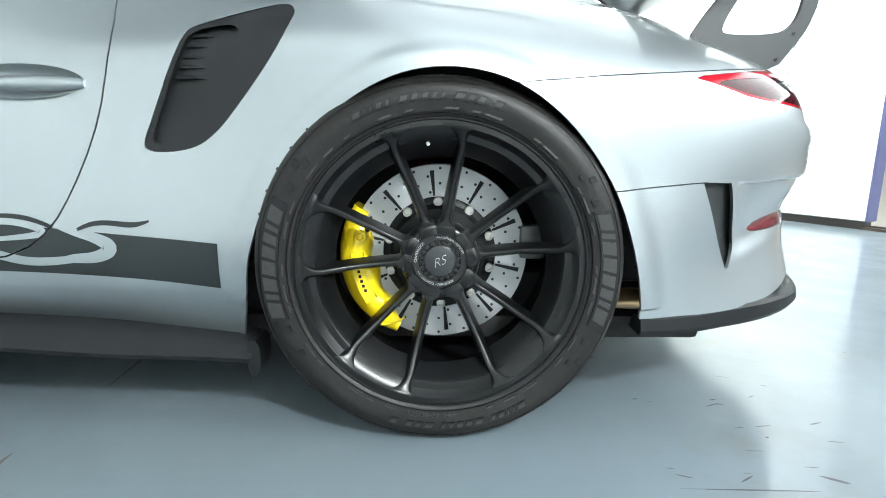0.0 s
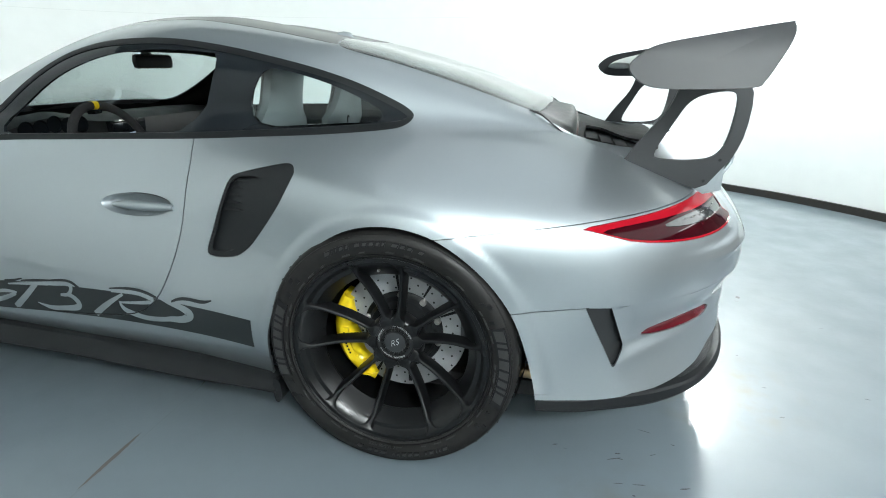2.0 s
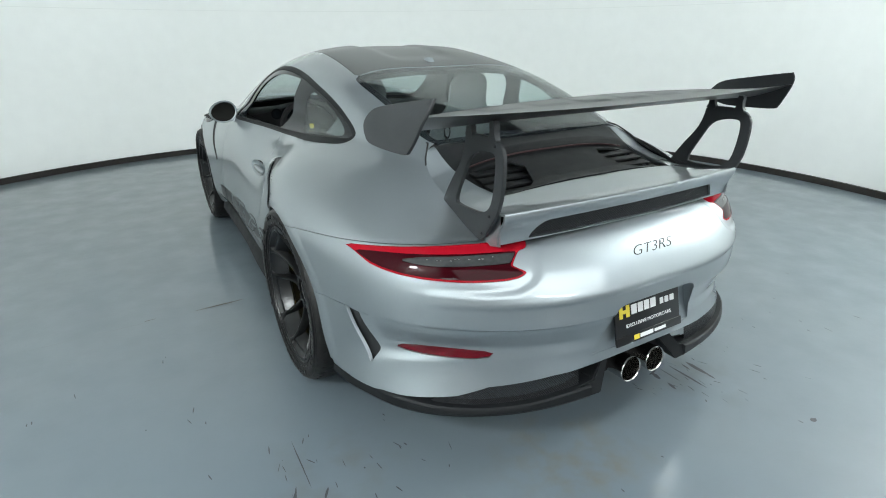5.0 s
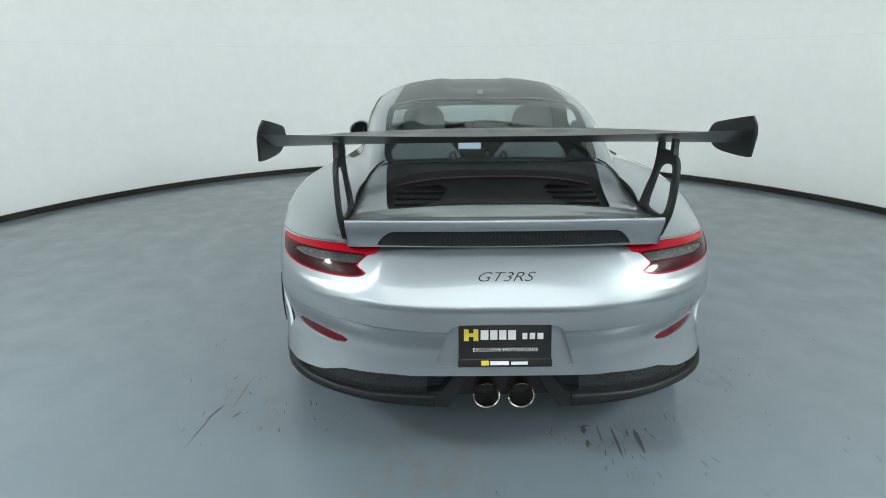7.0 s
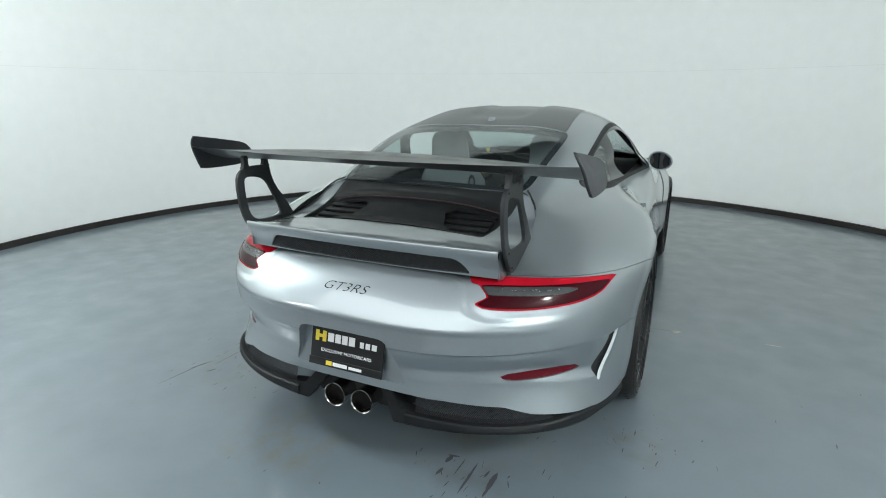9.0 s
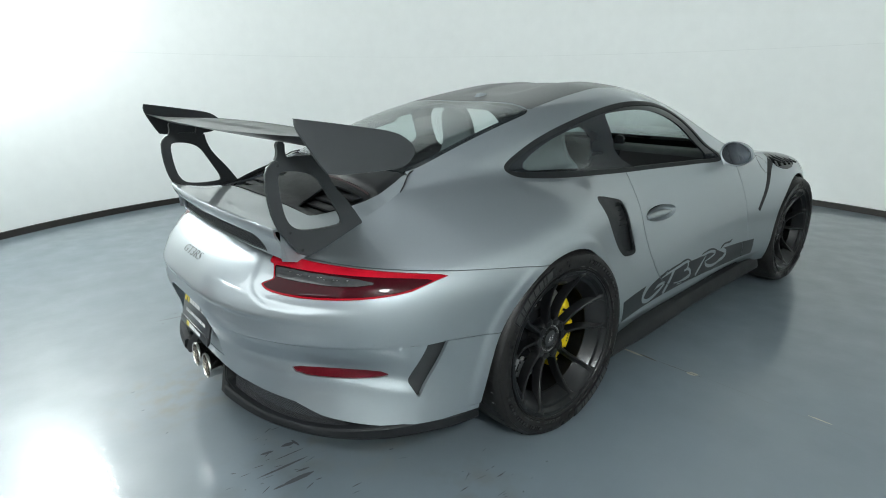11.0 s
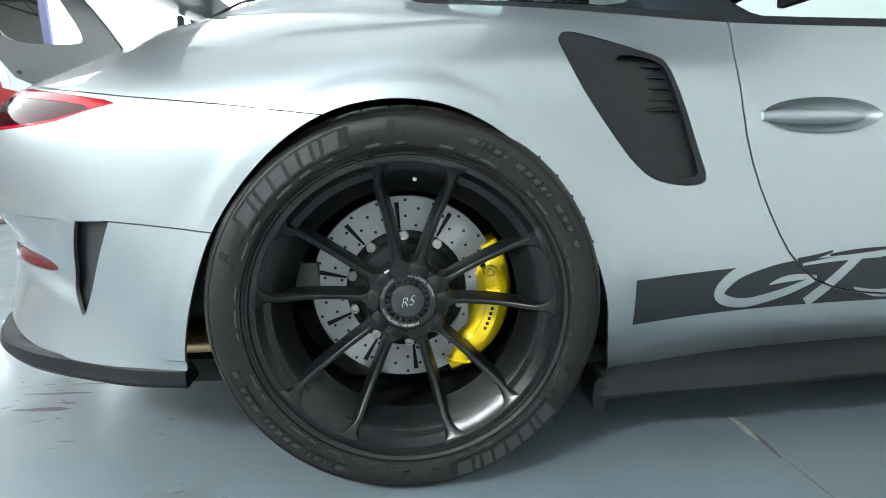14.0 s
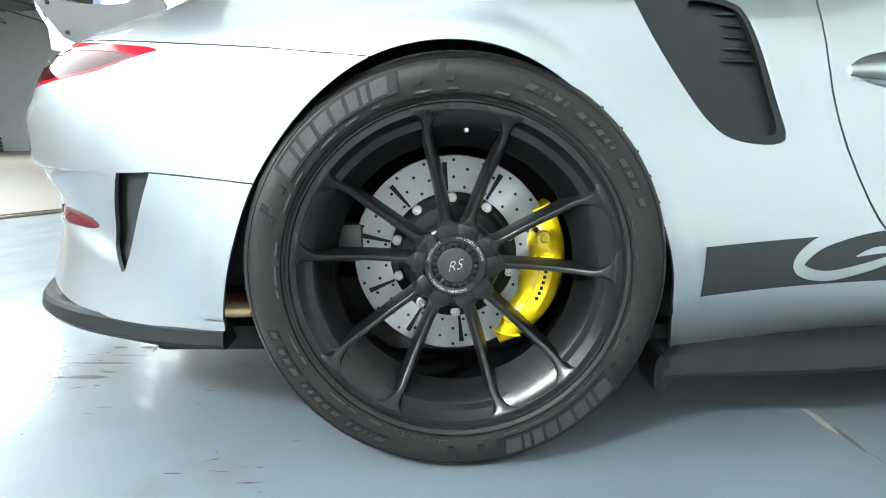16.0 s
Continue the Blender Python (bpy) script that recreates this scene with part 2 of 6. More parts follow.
BUMPER_CREST_RAIL = [(0, 3.35, .60), (.44, 3.27, .62), (.70, 2.9, .66), (.840, 2.453, .68), (.825, 1.9, .64), (.82, 1.2, .63), (.828, .65, .62), (.858, .39, .65), (.948, 0, .68), (.888, -.44, .64), (.785, -.72, .63), (.47, -.97, .62), (0, -1.025, .61)]
SHOULDER_RAIL = [(0, 3.12, .68), (.40, 3.02, .72), (.68, 2.8, .76), (.755, 2.453, .785), (.785, 1.9, .755), (.79, 1.2, .76), (.79, .65, .76), (.852, .33, .81), (.908, 0, .803), (.845, -.46, .742), (.72, -.735, .735), (.45, -.895, .735), (0, -.96, .73)]
WAIST_RAIL = [(0, 2.85, .75), (.38, 2.8, .78), (.58, 2.65, .81), (.64, 2.45, .83), (.74, 1.8, .86), (.745, 1.25, .875), (.70, .65, .893), (.712, .33, .908), (.768, 0, .884), (.745, -.40, .834), (.622, -.648, .812), (.42, -.828, .775), (0, -.885, .775)]
GLASS_FOOT_RAIL = [(0, 1.95, .93), (.35, 1.92, .94), (.6, 1.85, .92), (.66, 1.8, .91), (.69, 1.55, .94), (.675, 1.2, 1.0), (.645, .65, 1.02), (.615, .33, .992), (.598, 0, .958), (.543, -.35, .924), (.49, -.55, .897), (.35, -.70, .84), (0, -.76, .84)]
GUTTER_RAIL = [(0, 1.34, 1.20), (.3, 1.32, 1.195), (.47, 1.28, 1.18), (.52, 1.23, 1.178), (.55, 1.1, 1.185), (.57, .9, 1.19), (.562, .62, 1.170), (.54, .33, 1.14), (.505, 0, 1.072), (.475, -.28, .985), (.42, -.37, .962), (.3, -.41, .958), (0, -.44, .958)]
ROOF_SIDE_RAIL = [(0, 1.20, 1.258), (.2, 1.18, 1.256), (.3, 1.14, 1.253), (.34, 1.08, 1.257), (.37, .97, 1.261), (.39, .85, 1.259), (.39, .62, 1.238), (.38, .33, 1.190), (.36, .05, 1.12), (.33, -.12, 1.07), (.27, -.18, 1.052), (.18, -.2, 1.046), (0, -.22, 1.044)]
ROOF_MIDDLE_RAIL = [(0, 1.10, 1.281), (0, 1.09, 1.282), (0, 1.07, 1.283), (0, 1.02, 1.284), (0, .95, 1.283), (0, .85, 1.277), (0, .62, 1.248), (0, .36, 1.196), (0, .16, 1.146), (0, .06, 1.12), (0, .03, 1.112), (0, .01, 1.107), (0, 0, 1.104)]
RAILS = [SILL_RAIL, LOWER_SIDE_RAIL, MID_SIDE_RAIL, BUMPER_CREST_RAIL, SHOULDER_RAIL, WAIST_RAIL, GLASS_FOOT_RAIL, GUTTER_RAIL, ROOF_SIDE_RAIL, ROOF_MIDDLE_RAIL]


def loft(rails, nu, nv):
    """Spline skin through the rails: nu points along the car, nv across."""
    p = np.array(rails, float)
    du = np.concatenate([[0], np.cumsum(np.linalg.norm(np.diff(p[:7], axis=1), axis=2).mean(0))])
    dv = np.concatenate([[0], np.cumsum(np.linalg.norm(np.diff(p, axis=0), axis=2).mean(1))])
    flip = np.array([-1, 1, 1])
    # the far half continues past the middle, so that the skin runs level across it
    p = np.concatenate([p[:, 1:2] * flip, p, p[:, -2:-1] * flip], 1)
    du2 = np.concatenate([[-du[1]], du, [2 * du[-1] - du[-2]]])
    along = spline(du2, p.transpose(1, 0, 2), du[-1] * np.interp(np.linspace(0, 1, nu), [0, .36, 1], [0, .5, 1])).transpose(1, 0, 2)
    along = np.concatenate([along, along[-2:-1] * flip], 0)
    dv2 = np.concatenate([dv, [2 * dv[-1] - dv[-2]]])
    skin = spline(dv2, along, dv[-1] * np.interp(np.linspace(0, 1, nv), [0, .5, 1], [0, .33, 1])).transpose(1, 0, 2)
    skin[:, :, 0] = np.maximum(skin[:, :, 0], 0)
    skin[0, :, 0] = skin[-1, :, 0] = 0
    skin[:, -1, 0] = 0
    return skin



def closed_curve(pts, n=8):
    """A smooth closed curve through the points."""
    p = np.array(pts, float)
    out = []
    for i in range(len(p)):
        a, b, c, d = p[i - 1], p[i], p[(i + 1) % len(p)], p[(i + 2) % len(p)]
        for t in np.arange(n) / n:
            out.append(.5 * (2 * b + (c - a) * t + (2 * a - 5 * b + 4 * c - d) * t * t + (3 * b - a - 3 * c + d) * t ** 3))
    return np.array(out)


ARCH_R = closed_curve([(.385, .10), (.38, .30), (.362, .40), (.313, .52), (.245, .606), (.168, .668), (.09, .708), (.015, .724), (-.06, .721), (-.135, .699), (-.208, .652), (-.275, .585), (-.33, .505), (-.365, .42), (-.39, .33), (-.402, .25), (-.405, .10), (0, .05)], 4)


def sculpt(skin):
    """The flared lip round the rear wheel opening and the step across the rear bumper."""
    q, p = skin[:, :, 1:], ARCH_R[(ARCH_R[:, 1] > .15)]
    d = np.full(skin.shape[:2], 9.0)
    for a in p:
        d = np.minimum(d, np.hypot(q[..., 0] - a[0], q[..., 1] - a[1]))
    side = skin[:, :, 0] > .7
    flange = np.clip((.052 - d) / .026, 0, 1)
    lip = np.where(side & (skin[:, :, 2] > .27), .006 * flange * flange * (3 - 2 * flange), 0)
    y, z, x = skin[:, :, 1], skin[:, :, 2], skin[:, :, 0]
    along = np.clip((-.585 - y) / .05, 0, 1)
    edge = .523 + .003 * np.clip((-y - .5) / .3, 0, 1)
    foot = .345 + .055 * np.clip((-y - .6) / .25, 0, 1)
    k = np.clip((z - foot) / .055, 0, 1)
    depth = np.clip((edge - z) / .006, 0, 1) * k * k * (3 - 2 * k) * np.clip((x - .05) / .35, .35, 1)
    step = -.013 * along * depth * np.clip((y + 1.2) / .1, 0, 1)
    back = np.clip((-.50 - y) / .15, 0, 1)
    # sharp crest across the tail, with a slightly hollow face under it
    under = np.clip((.606 - z) / .012, 0, 1)
    back = back * np.clip((.74 - x) / .25, 0, 1)
    crest = -.007 * back * under * np.clip((z - .50) / .09, 0, 1) + .004 * back * np.clip(1 - np.abs(z - .612) / .045, 0, 1) ** 1.5
    # shallow pocket round the inner end of each tail lamp
    a = -.716 * (x - .83) - .698 * (y + .47)
    rim = np.full(x.shape, 9.0)
    edge_a, edge_z = np.interp(np.linspace(0, 4, 80), range(5), [.25, .46, .55, .578, .566]), np.interp(np.linspace(0, 4, 80), range(5), [.676, .673, .678, .691, .760])
    for ea, ez in zip(edge_a, edge_z):
        rim = np.minimum(rim, np.hypot(a - ea, z - ez))
    pocket = np.where((a < .575) & (z > .676), 1, np.clip((.040 - rim) / .016, 0, 1))
    pocket = np.where(y < -.5, pocket * np.clip((a - .22) / .25, 0, 1) * np.clip((.778 - z) / .008, 0, 1) * (z > .6), 0)
    sill = np.clip(.298 - z, 0, .1) * np.clip((y - .36) / .06, 0, 1) * np.clip((2.02 - y) / .06, 0, 1) * (x > .6)
    n = np.stack([x, np.where(y < 0, (y + .35) * 1.0, 0) * (y < -.4), 0 * z], 2)
    n /= np.linalg.norm(n, axis=2)[..., None] + 1e-9
    out = skin + n * (lip + step + crest - .008 * pocket)[..., None]
    out[:, :, 0] -= .25 * sill
    out[0, :, 0] = out[-1, :, 0] = 0
    out[:, -1, 0] = 0
    return out


def blurred(g, sigma, axis, ends):
    """A Gaussian blur along one axis; ends: how the grid goes on past each end, mirrored ("m") about the middle plane or turned ("o") about its end point."""
    k = int(3 * sigma)
    w = np.exp(-.5 * (np.arange(-k, k + 1) / sigma) ** 2)
    w /= w.sum()
    g = np.moveaxis(g, axis, 0)
    lead, tail = g[k:0:-1], g[-2:-k - 2:-1]
    flip = np.array([-1, 1, 1])
    lead = lead * flip if ends[0] == "m" else 2 * g[:1] - lead
    tail = tail * flip if ends[1] == "m" else 2 * g[-1:] - tail
    p = np.concatenate([lead, g, tail])
    out = sum(w[i] * p[i:i + len(g)] for i in range(2 * k + 1))
    return np.moveaxis(out, 0, axis)


def faired(g):
    """The skin with short waves taken out and its long curves kept."""
    def low(q):
        return blurred(blurred(q, 11.5, 0, "mm"), 6.5, 1, "om")
    once = low(g)
    out = once + low(g - once)
    out[:, :, 0] = np.maximum(out[:, :, 0], 0)
    out[0, :, 0] = out[-1, :, 0] = 0
    out[:, -1, 0] = 0
    return out


SKIN = sculpt(faired(loft(RAILS, 360, 180)))
THICK = 0.010
BODY_PTS = SKIN * np.array([-1, 1, 1])


def shell(g, thick, up=False):
    """A closed half shell of the given thickness under the skin g."""
    n = np.cross(np.gradient(g, axis=0), np.gradient(g, axis=1))
    n[:, -1] = n[:, -2]
    n[np.abs(g[:, :, 0]) < 1e-6, 0] = 0
    n /= np.linalg.norm(n, axis=2)[..., None] + 1e-12
    if (n[3, 3, 2] < 0) if up else (n[g.shape[0] // 2, g.shape[1] // 3, 0] > 0):
        n = -n
    inner = g - n * thick
    inner[:, :, 0] = np.minimum(inner[:, :, 0], 0)
    nu, nv = g.shape[:2]
    verts = np.concatenate([g.reshape(-1, 3), inner.reshape(-1, 3)])
    idx = np.arange(nu * nv).reshape(nu, nv)
    q = np.stack([idx[:-1, :-1], idx[1:, :-1], idx[1:, 1:], idx[:-1, 1:]], 2).reshape(-1, 4)
    rim = np.concatenate([idx[0, :], idx[1:, -1], idx[-1, -2::-1], idx[-2:0:-1, 0]])
    off = nu * nv
    side = np.stack([rim, np.roll(rim, -1), np.roll(rim, -1) + off, rim + off], 1)
    faces = np.concatenate([q, q[:, ::-1] + off, side])
    me = bpy.data.meshes.new("shell")
    me.from_pydata(verts.tolist(), [], faces.tolist())
    bm = bmesh.new()
    bm.from_mesh(me)
    bmesh.ops.remove_doubles(bm, verts=bm.verts, dist=1e-6)
    bmesh.ops.recalc_face_normals(bm, faces=bm.faces)
    bm.to_mesh(me)
    bm.free()
    return me


def boolean(me, cutter, op, folded=False):
    """The mesh me cut by, or common with, the mesh cutter; where the cut fails, it is tried again with the cutter moved by a hair."""
    box = np.array([v.co for v in me.vertices] or [(0, 0, 0)])
    lo, hi = box.min(0) - .001, box.max(0) + .001
    for k in range(6):
        a, b = bpy.data.objects.new("tmp_a", me), bpy.data.objects.new("tmp_b", cutter)
        for o in (a, b):
            scene.collection.objects.link(o)
        b.location = (.00003 * k, .00007 * k, .00005 * k)
        mod = a.modifiers.new("cut", "BOOLEAN")
        mod.object, mod.operation, mod.solver, mod.use_self = b, op, "EXACT", (k % 2 == 1) != folded
        dg = bpy.context.evaluated_depsgraph_get()
        out = bpy.data.meshes.new_from_object(a.evaluated_get(dg))
        for o in (a, b):
            bpy.data.objects.remove(o)
        box = np.array([v.co for v in out.vertices] or [(9, 9, 9)])
        if len(out.polygons) and (box.min(0) > lo).all() and (box.max(0) < hi).all():
            break
    out.materials.clear()
    return out


def minus(me, *cutters):
    for c in cutters:
        me = boolean(me, c, "DIFFERENCE")
    return me


def common(me, cutter):
    return boolean(me, cutter, "INTERSECT")


def rounded(pts, times=2):
    """Corner cutting of a closed outline."""
    p = np.array(pts, float)
    for _ in range(times):
        q = np.roll(p, -1, 0)
        p = np.stack([p * .75 + q * .25, p * .25 + q * .75], 1).reshape(-1, p.shape[1])
    return p


def inset(p, d):
    """A closed outline moved inwards by d."""
    p = np.array(p, float)
    area = np.sum(p[:, 0] * np.roll(p[:, 1], -1) - np.roll(p[:, 0], -1) * p[:, 1])
    t = np.roll(p, -1, 0) - np.roll(p, 1, 0)
    t /= np.linalg.norm(t, axis=1)[:, None] + 1e-12
    n = np.stack([-t[:, 1], t[:, 0]], 1) * (1 if area > 0 else -1)
    out = p + n * d
    if d > .004:
        fine = np.concatenate([p + (np.roll(p, -1, 0) - p) * k for k in np.linspace(0, 1, 12)])
        far = np.array([np.min(np.hypot(fine[:, 0] - a, fine[:, 1] - b)) for a, b in out])
        out = out[far > d * .97]
    return out


def side_map(y, z, d):
    return (-d, y, z)


def top_map(x, y, d):
    return (-x, y, d)


def rear_map(x, z, d):
    return (-x, -d, z)


def corner_map(a, z, d):
    """Along the rear corner's chord, where lamps and reflectors sit; d runs outwards."""
    return (-(.83 - .716 * a + .698 * d), -.47 - .698 * a - .716 * d, z)


def prism(outline, place, d0, d1):
    n = len(outline)
    vs = [place(a, b, d0) for a, b in outline] + [place(a, b, d1) for a, b in outline]
    fs = [list(range(n)), list(range(2 * n - 1, n - 1, -1))] + [[i, (i + 1) % n, (i + 1) % n + n, i + n] for i in range(n)]
    me = bpy.data.meshes.new("prism")
    me.from_pydata(vs, [], fs)
    bm = bmesh.new()
    bm.from_mesh(me)
    bmesh.ops.recalc_face_normals(bm, faces=bm.faces)
    bm.to_mesh(me)
    bm.free()
    return me


def slit(line, place, d0, d1, w=.0022):
    """A narrow cutter along a polyline, for a panel joint."""
    p = np.array(line, float)
    t = np.gradient(p, axis=0)
    t /= np.linalg.norm(t, axis=1)[:, None]
    n = np.stack([-t[:, 1], t[:, 0]], 1) * w
    return prism(np.concatenate([p + n, (p - n)[::-1]]), place, d0, d1)


def smooth_line(pts, n=24):
    p = np.array(pts, float)
    s = np.concatenate([[0], np.cumsum(np.linalg.norm(np.diff(p, axis=0), axis=1))])
    return spline(s, p, np.linspace(0, s[-1], n))


def mirrored_bm(me, side, shift=(0, 0, 0), open_middle=False):
    """A bmesh of a left-hand mesh, mirrored to the right for side = 1; shift is outwards, along, up."""
    bm = bmesh.new()
    bm.from_mesh(me)
    if open_middle:
        caps = [f for f in bm.faces if all(abs(v.co.x) < 3e-4 for v in f.verts)]
        bmesh.ops.delete(bm, geom=caps, context="FACES")
    for v in bm.verts:
        v.co += Vector((-shift[0], shift[1], shift[2]))
        if side > 0:
            v.co.x = -v.co.x
    if side > 0:
        bmesh.ops.reverse_faces(bm, faces=bm.faces)
    return bm


def both_bm(me, shift=(0, 0, 0)):
    bm = mirrored_bm(me, -1, shift, True)
    other = mirrored_bm(me, 1, shift, True)
    tmp = bpy.data.meshes.new("tmp")
    other.to_mesh(tmp)
    other.free()
    bm.from_mesh(tmp)
    bmesh.ops.remove_doubles(bm, verts=[v for v in bm.verts if abs(v.co.x) < 1e-4], dist=2e-4)
    return bm


BASE = shell(BODY_PTS, THICK)

# outlines, in metres along the car and up
ARCH_F = [(2.453 + .365 * math.cos(a), .345 + .365 * math.sin(a)) for a in np.linspace(-.25, math.pi + .25, 48)] + [(2.08, .05), (2.82, .05)]
DLO = closed_curve([(1.50, .882), (1.40, .985), (1.30, 1.078), (1.20, 1.143), (1.08, 1.178), (.93, 1.190), (.78, 1.186), (.61, 1.163), (.46, 1.133), (.32, 1.100), (.19, 1.060), (.08, 1.014), (.025, .985), (.008, .965), (.022, .944), (.065, .931), (.22, .919), (.44, .906), (.68, .893), (.96, .886), (1.24, .880)], 5)
DOOR_WINDOW = rounded([(1.40, .893), (1.255, 1.03), (1.165, 1.09), (1.04, 1.137), (.88, 1.156), (.70, 1.150), (.607, 1.138), (.69, .903), (.96, .896), (1.2, .891)], 2)
QUARTER_GLASS = rounded([(.485, 1.103), (.40, 1.092), (.26, 1.053), (.14, 1.000), (.095, .968), (.115, .945), (.24, .938), (.535, .924)], 2)
DOOR = rounded([(.680, .99), (.680, .895), (.662, .80), (.663, .69), (.687, .587), (.725, .49), (.765, .42), (.83, .368), (.95, .345), (1.28, .325), (1.62, .312), (1.74, .312), (1.785, .36), (1.775, .46), (1.735, .60), (1.69, .73), (1.655, .84), (1.62, .885), (1.50, .905), (1.30, .99)], 1)
VENT = closed_curve([(.357, .843), (.304, .851), (.28, .840), (.279, .815), (.318, .744), (.397, .647), (.436, .606), (.474, .581), (.524, .570), (.570, .571), (.582, .588), (.565, .636), (.517, .759), (.504, .791), (.478, .813)], 4)
VENT_IN = rounded([(.490, .800), (.43, .812), (.385, .808), (.388, .775), (.415, .705), (.45, .640), (.478, .600), (.52, .585), (.562, .584), (.566, .60), (.545, .655), (.505, .765)], 2)
LAMP = rounded([(-.012, .7235), (.1245, .741), (.277, .757), (.417, .765), (.550, .767), (.560, .766), (.566, .752), (.562, .747), (.548, .745), (.543, .740), (.534, .716), (.538, .711), (.572, .698), (.577, .691), (.550, .678), (.46, .673), (.3545, .674), (.2295, .678), (.115, .687), (.066, .702), (.031, .7135)], 1)
REFLECTOR = rounded([(.172, .415), (.213, .435), (.364, .441), (.497, .434), (.472, .409), (.334, .406), (.215, .407)], 1)
SLOT = np.array([(-.514, .5225), (-.580, .5205), (-.598, .470), (-.622, .398), (-.6225, .388), (-.620, .379), (-.606, .345), (-.603, .341), (-.599, .341), (-.596, .344), (-.556, .431)])
GLASS_REAR = rounded([(-.25, .353), (.245, .333), (.41, .305), (.468, .282), (.478, .20), (.474, .05), (.464, -.15), (.452, -.325), (.40, -.365), (-.25, -.385)], 2)
ROOF = rounded([(-.25, .356), (.25, .336), (.41, .308), (.452, .292), (.446, .39), (.432, .55), (.418, .84), (.40, 1.10), (.375, 1.25), (.25, 1.315), (-.25, 1.335)], 1)
WINDSHIELD = rounded([(-.25, 1.352), (.26, 1.330), (.42, 1.285), (.50, 1.275), (.56, 1.45), (.615, 1.66), (.635, 1.78), (.60, 1.84), (.35, 1.915), (-.25, 1.95)], 2)
BUMPER = [(-.05, .694), (-.143, .699), (-.30, .716), (-.468, .731), (-.60, .745), (-.80, .768), (-.92, .777), (-1.3, .777), (-1.3, .02), (-.05, .02)]
LID = rounded([(-.25, -.33), (.40, -.33), (.468, -.352), (.505, -.40), (.529, -.46), (.543, -.52), (.544, -.60), (.537, -.70), (.533, -.82), (.528, -.87), (.425, -.865), (-.25, -.90)], 1)

C_DLO, C_DOOR = prism(DLO, side_map, .3, 1.4), prism(DOOR, side_map, .5, 1.4)
C_VENT, C_LAMP = prism(VENT, side_map, .5, 1.4), prism(LAMP, corner_map, -.2, .3)
C_SLOT, C_REFL = prism(SLOT, side_map, .5, 1.4), prism(REFLECTOR, corner_map, -.2, .3)
C_GLASS, C_ROOF = prism(GLASS_REAR, top_map, .90, 1.5), prism(ROOF, top_map, .9, 1.5)
C_SHIELD, C_BUMPER = prism(WINDSHIELD, top_map, .80, 1.5), prism(BUMPER, side_map, -.1, 1.4)
C_LID = prism(LID, top_map, .7, 1.5)
C_ARCH = (prism(ARCH_R, side_map, .45, 1.4), prism(ARCH_F, side_map, .45, 1.4))
RECESS = rounded([(.13, .553), (.166, .550), (.186, .536), (.205, .48), (.222, .43), (.237, .382), (.234, .378), (-.25, .378), (-.25, .553)], 1)
PLATE_HOLE = prism(RECESS, rear_map, .8, 1.2)

LOW_CUT = prism([(-.25, .335), (.13, .335), (.376, .335), (.57, .319), (.65, .292), (.70, .272), (.73, .255), (.73, .10), (-.25, .10)], rear_map, .60, 1.3)

# panels
open_body = minus(BASE, *C_ARCH)
bumper = minus(common(open_body, C_BUMPER), C_LAMP, C_SLOT, C_REFL, PLATE_HOLE, LOW_CUT, slit(smooth_line([(-.30, .504), (-.40, .513), (-.46, .518), (-.524, .5225)], 12), side_map, .6, 1.4, .0011))
plate_recess = common(BASE, PLATE_HOLE)
wide = prism(inset(np.array(BUMPER), -.002), side_map, -.1, 1.4)
body = minus(open_body, wide, C_LAMP, C_DLO, C_GLASS, C_ROOF, C_SHIELD, C_LID, C_VENT, prism(inset(DOOR, -.0018), side_map, .5, 1.4))


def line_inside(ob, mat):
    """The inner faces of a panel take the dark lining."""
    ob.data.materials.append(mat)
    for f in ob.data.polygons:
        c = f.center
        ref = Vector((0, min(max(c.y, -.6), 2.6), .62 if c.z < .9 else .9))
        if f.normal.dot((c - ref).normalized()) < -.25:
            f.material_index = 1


body_ob = part("body_shell", both_bm(body), SILVER, car, "silver metallic painted body panels", fix=False)
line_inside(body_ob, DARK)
bumper_ob = part("rear_bumper", both_bm(bumper), SILVER, car, "silver painted rear bumper", fix=False)

door_me = minus(common(open_body, prism(inset(DOOR, .0018), side_map, .5, 1.4)), C_DLO)
HANDLE_Y, HANDLE_Z = .834, .703
recess = prism([(HANDLE_Y + .124 * math.cos(a), HANDLE_Z + .032 * math.sin(a)) for a in np.linspace(0, 2 * math.pi, 40, endpoint=False)], side_map, .5, 1.4)
door_me = minus(door_me, recess)
trim_me = minus(common(BASE, C_DLO), prism(inset(DLO, .018), side_map, .3, 1.4))
frit_me = minus(common(BASE, prism(inset(DLO, .0184), side_map, .3, 1.4)), prism(DOOR_WINDOW, side_map, .3, 1.4), prism(QUARTER_GLASS, side_map, .3, 1.4))
quarter_me = common(BASE, prism(inset(QUARTER_GLASS, .0003), side_map, .3, 1.4))
bezel_me = minus(common(BASE, prism(inset(VENT, .0012), side_map, .5, 1.4)), prism(VENT_IN, side_map, .5, 1.4))
insert_me = common(BASE, prism(inset(VENT_IN, -.012), side_map, .5, 1.4))
lamp_me = common(BASE, prism(inset(LAMP, .001), corner_map, -.2, .3))
refl_me = common(BASE, prism(inset(REFLECTOR, .001), corner_map, -.2, .3))
roof_me = common(BASE, prism(inset(ROOF, .0025), top_map, .9, 1.5))
glass_me = common(BASE, prism(inset(GLASS_REAR, .002), top_map, .9, 1.5))
shield_me = common(BASE, prism(inset(WINDSHIELD, .002), top_map, .8, 1.5))

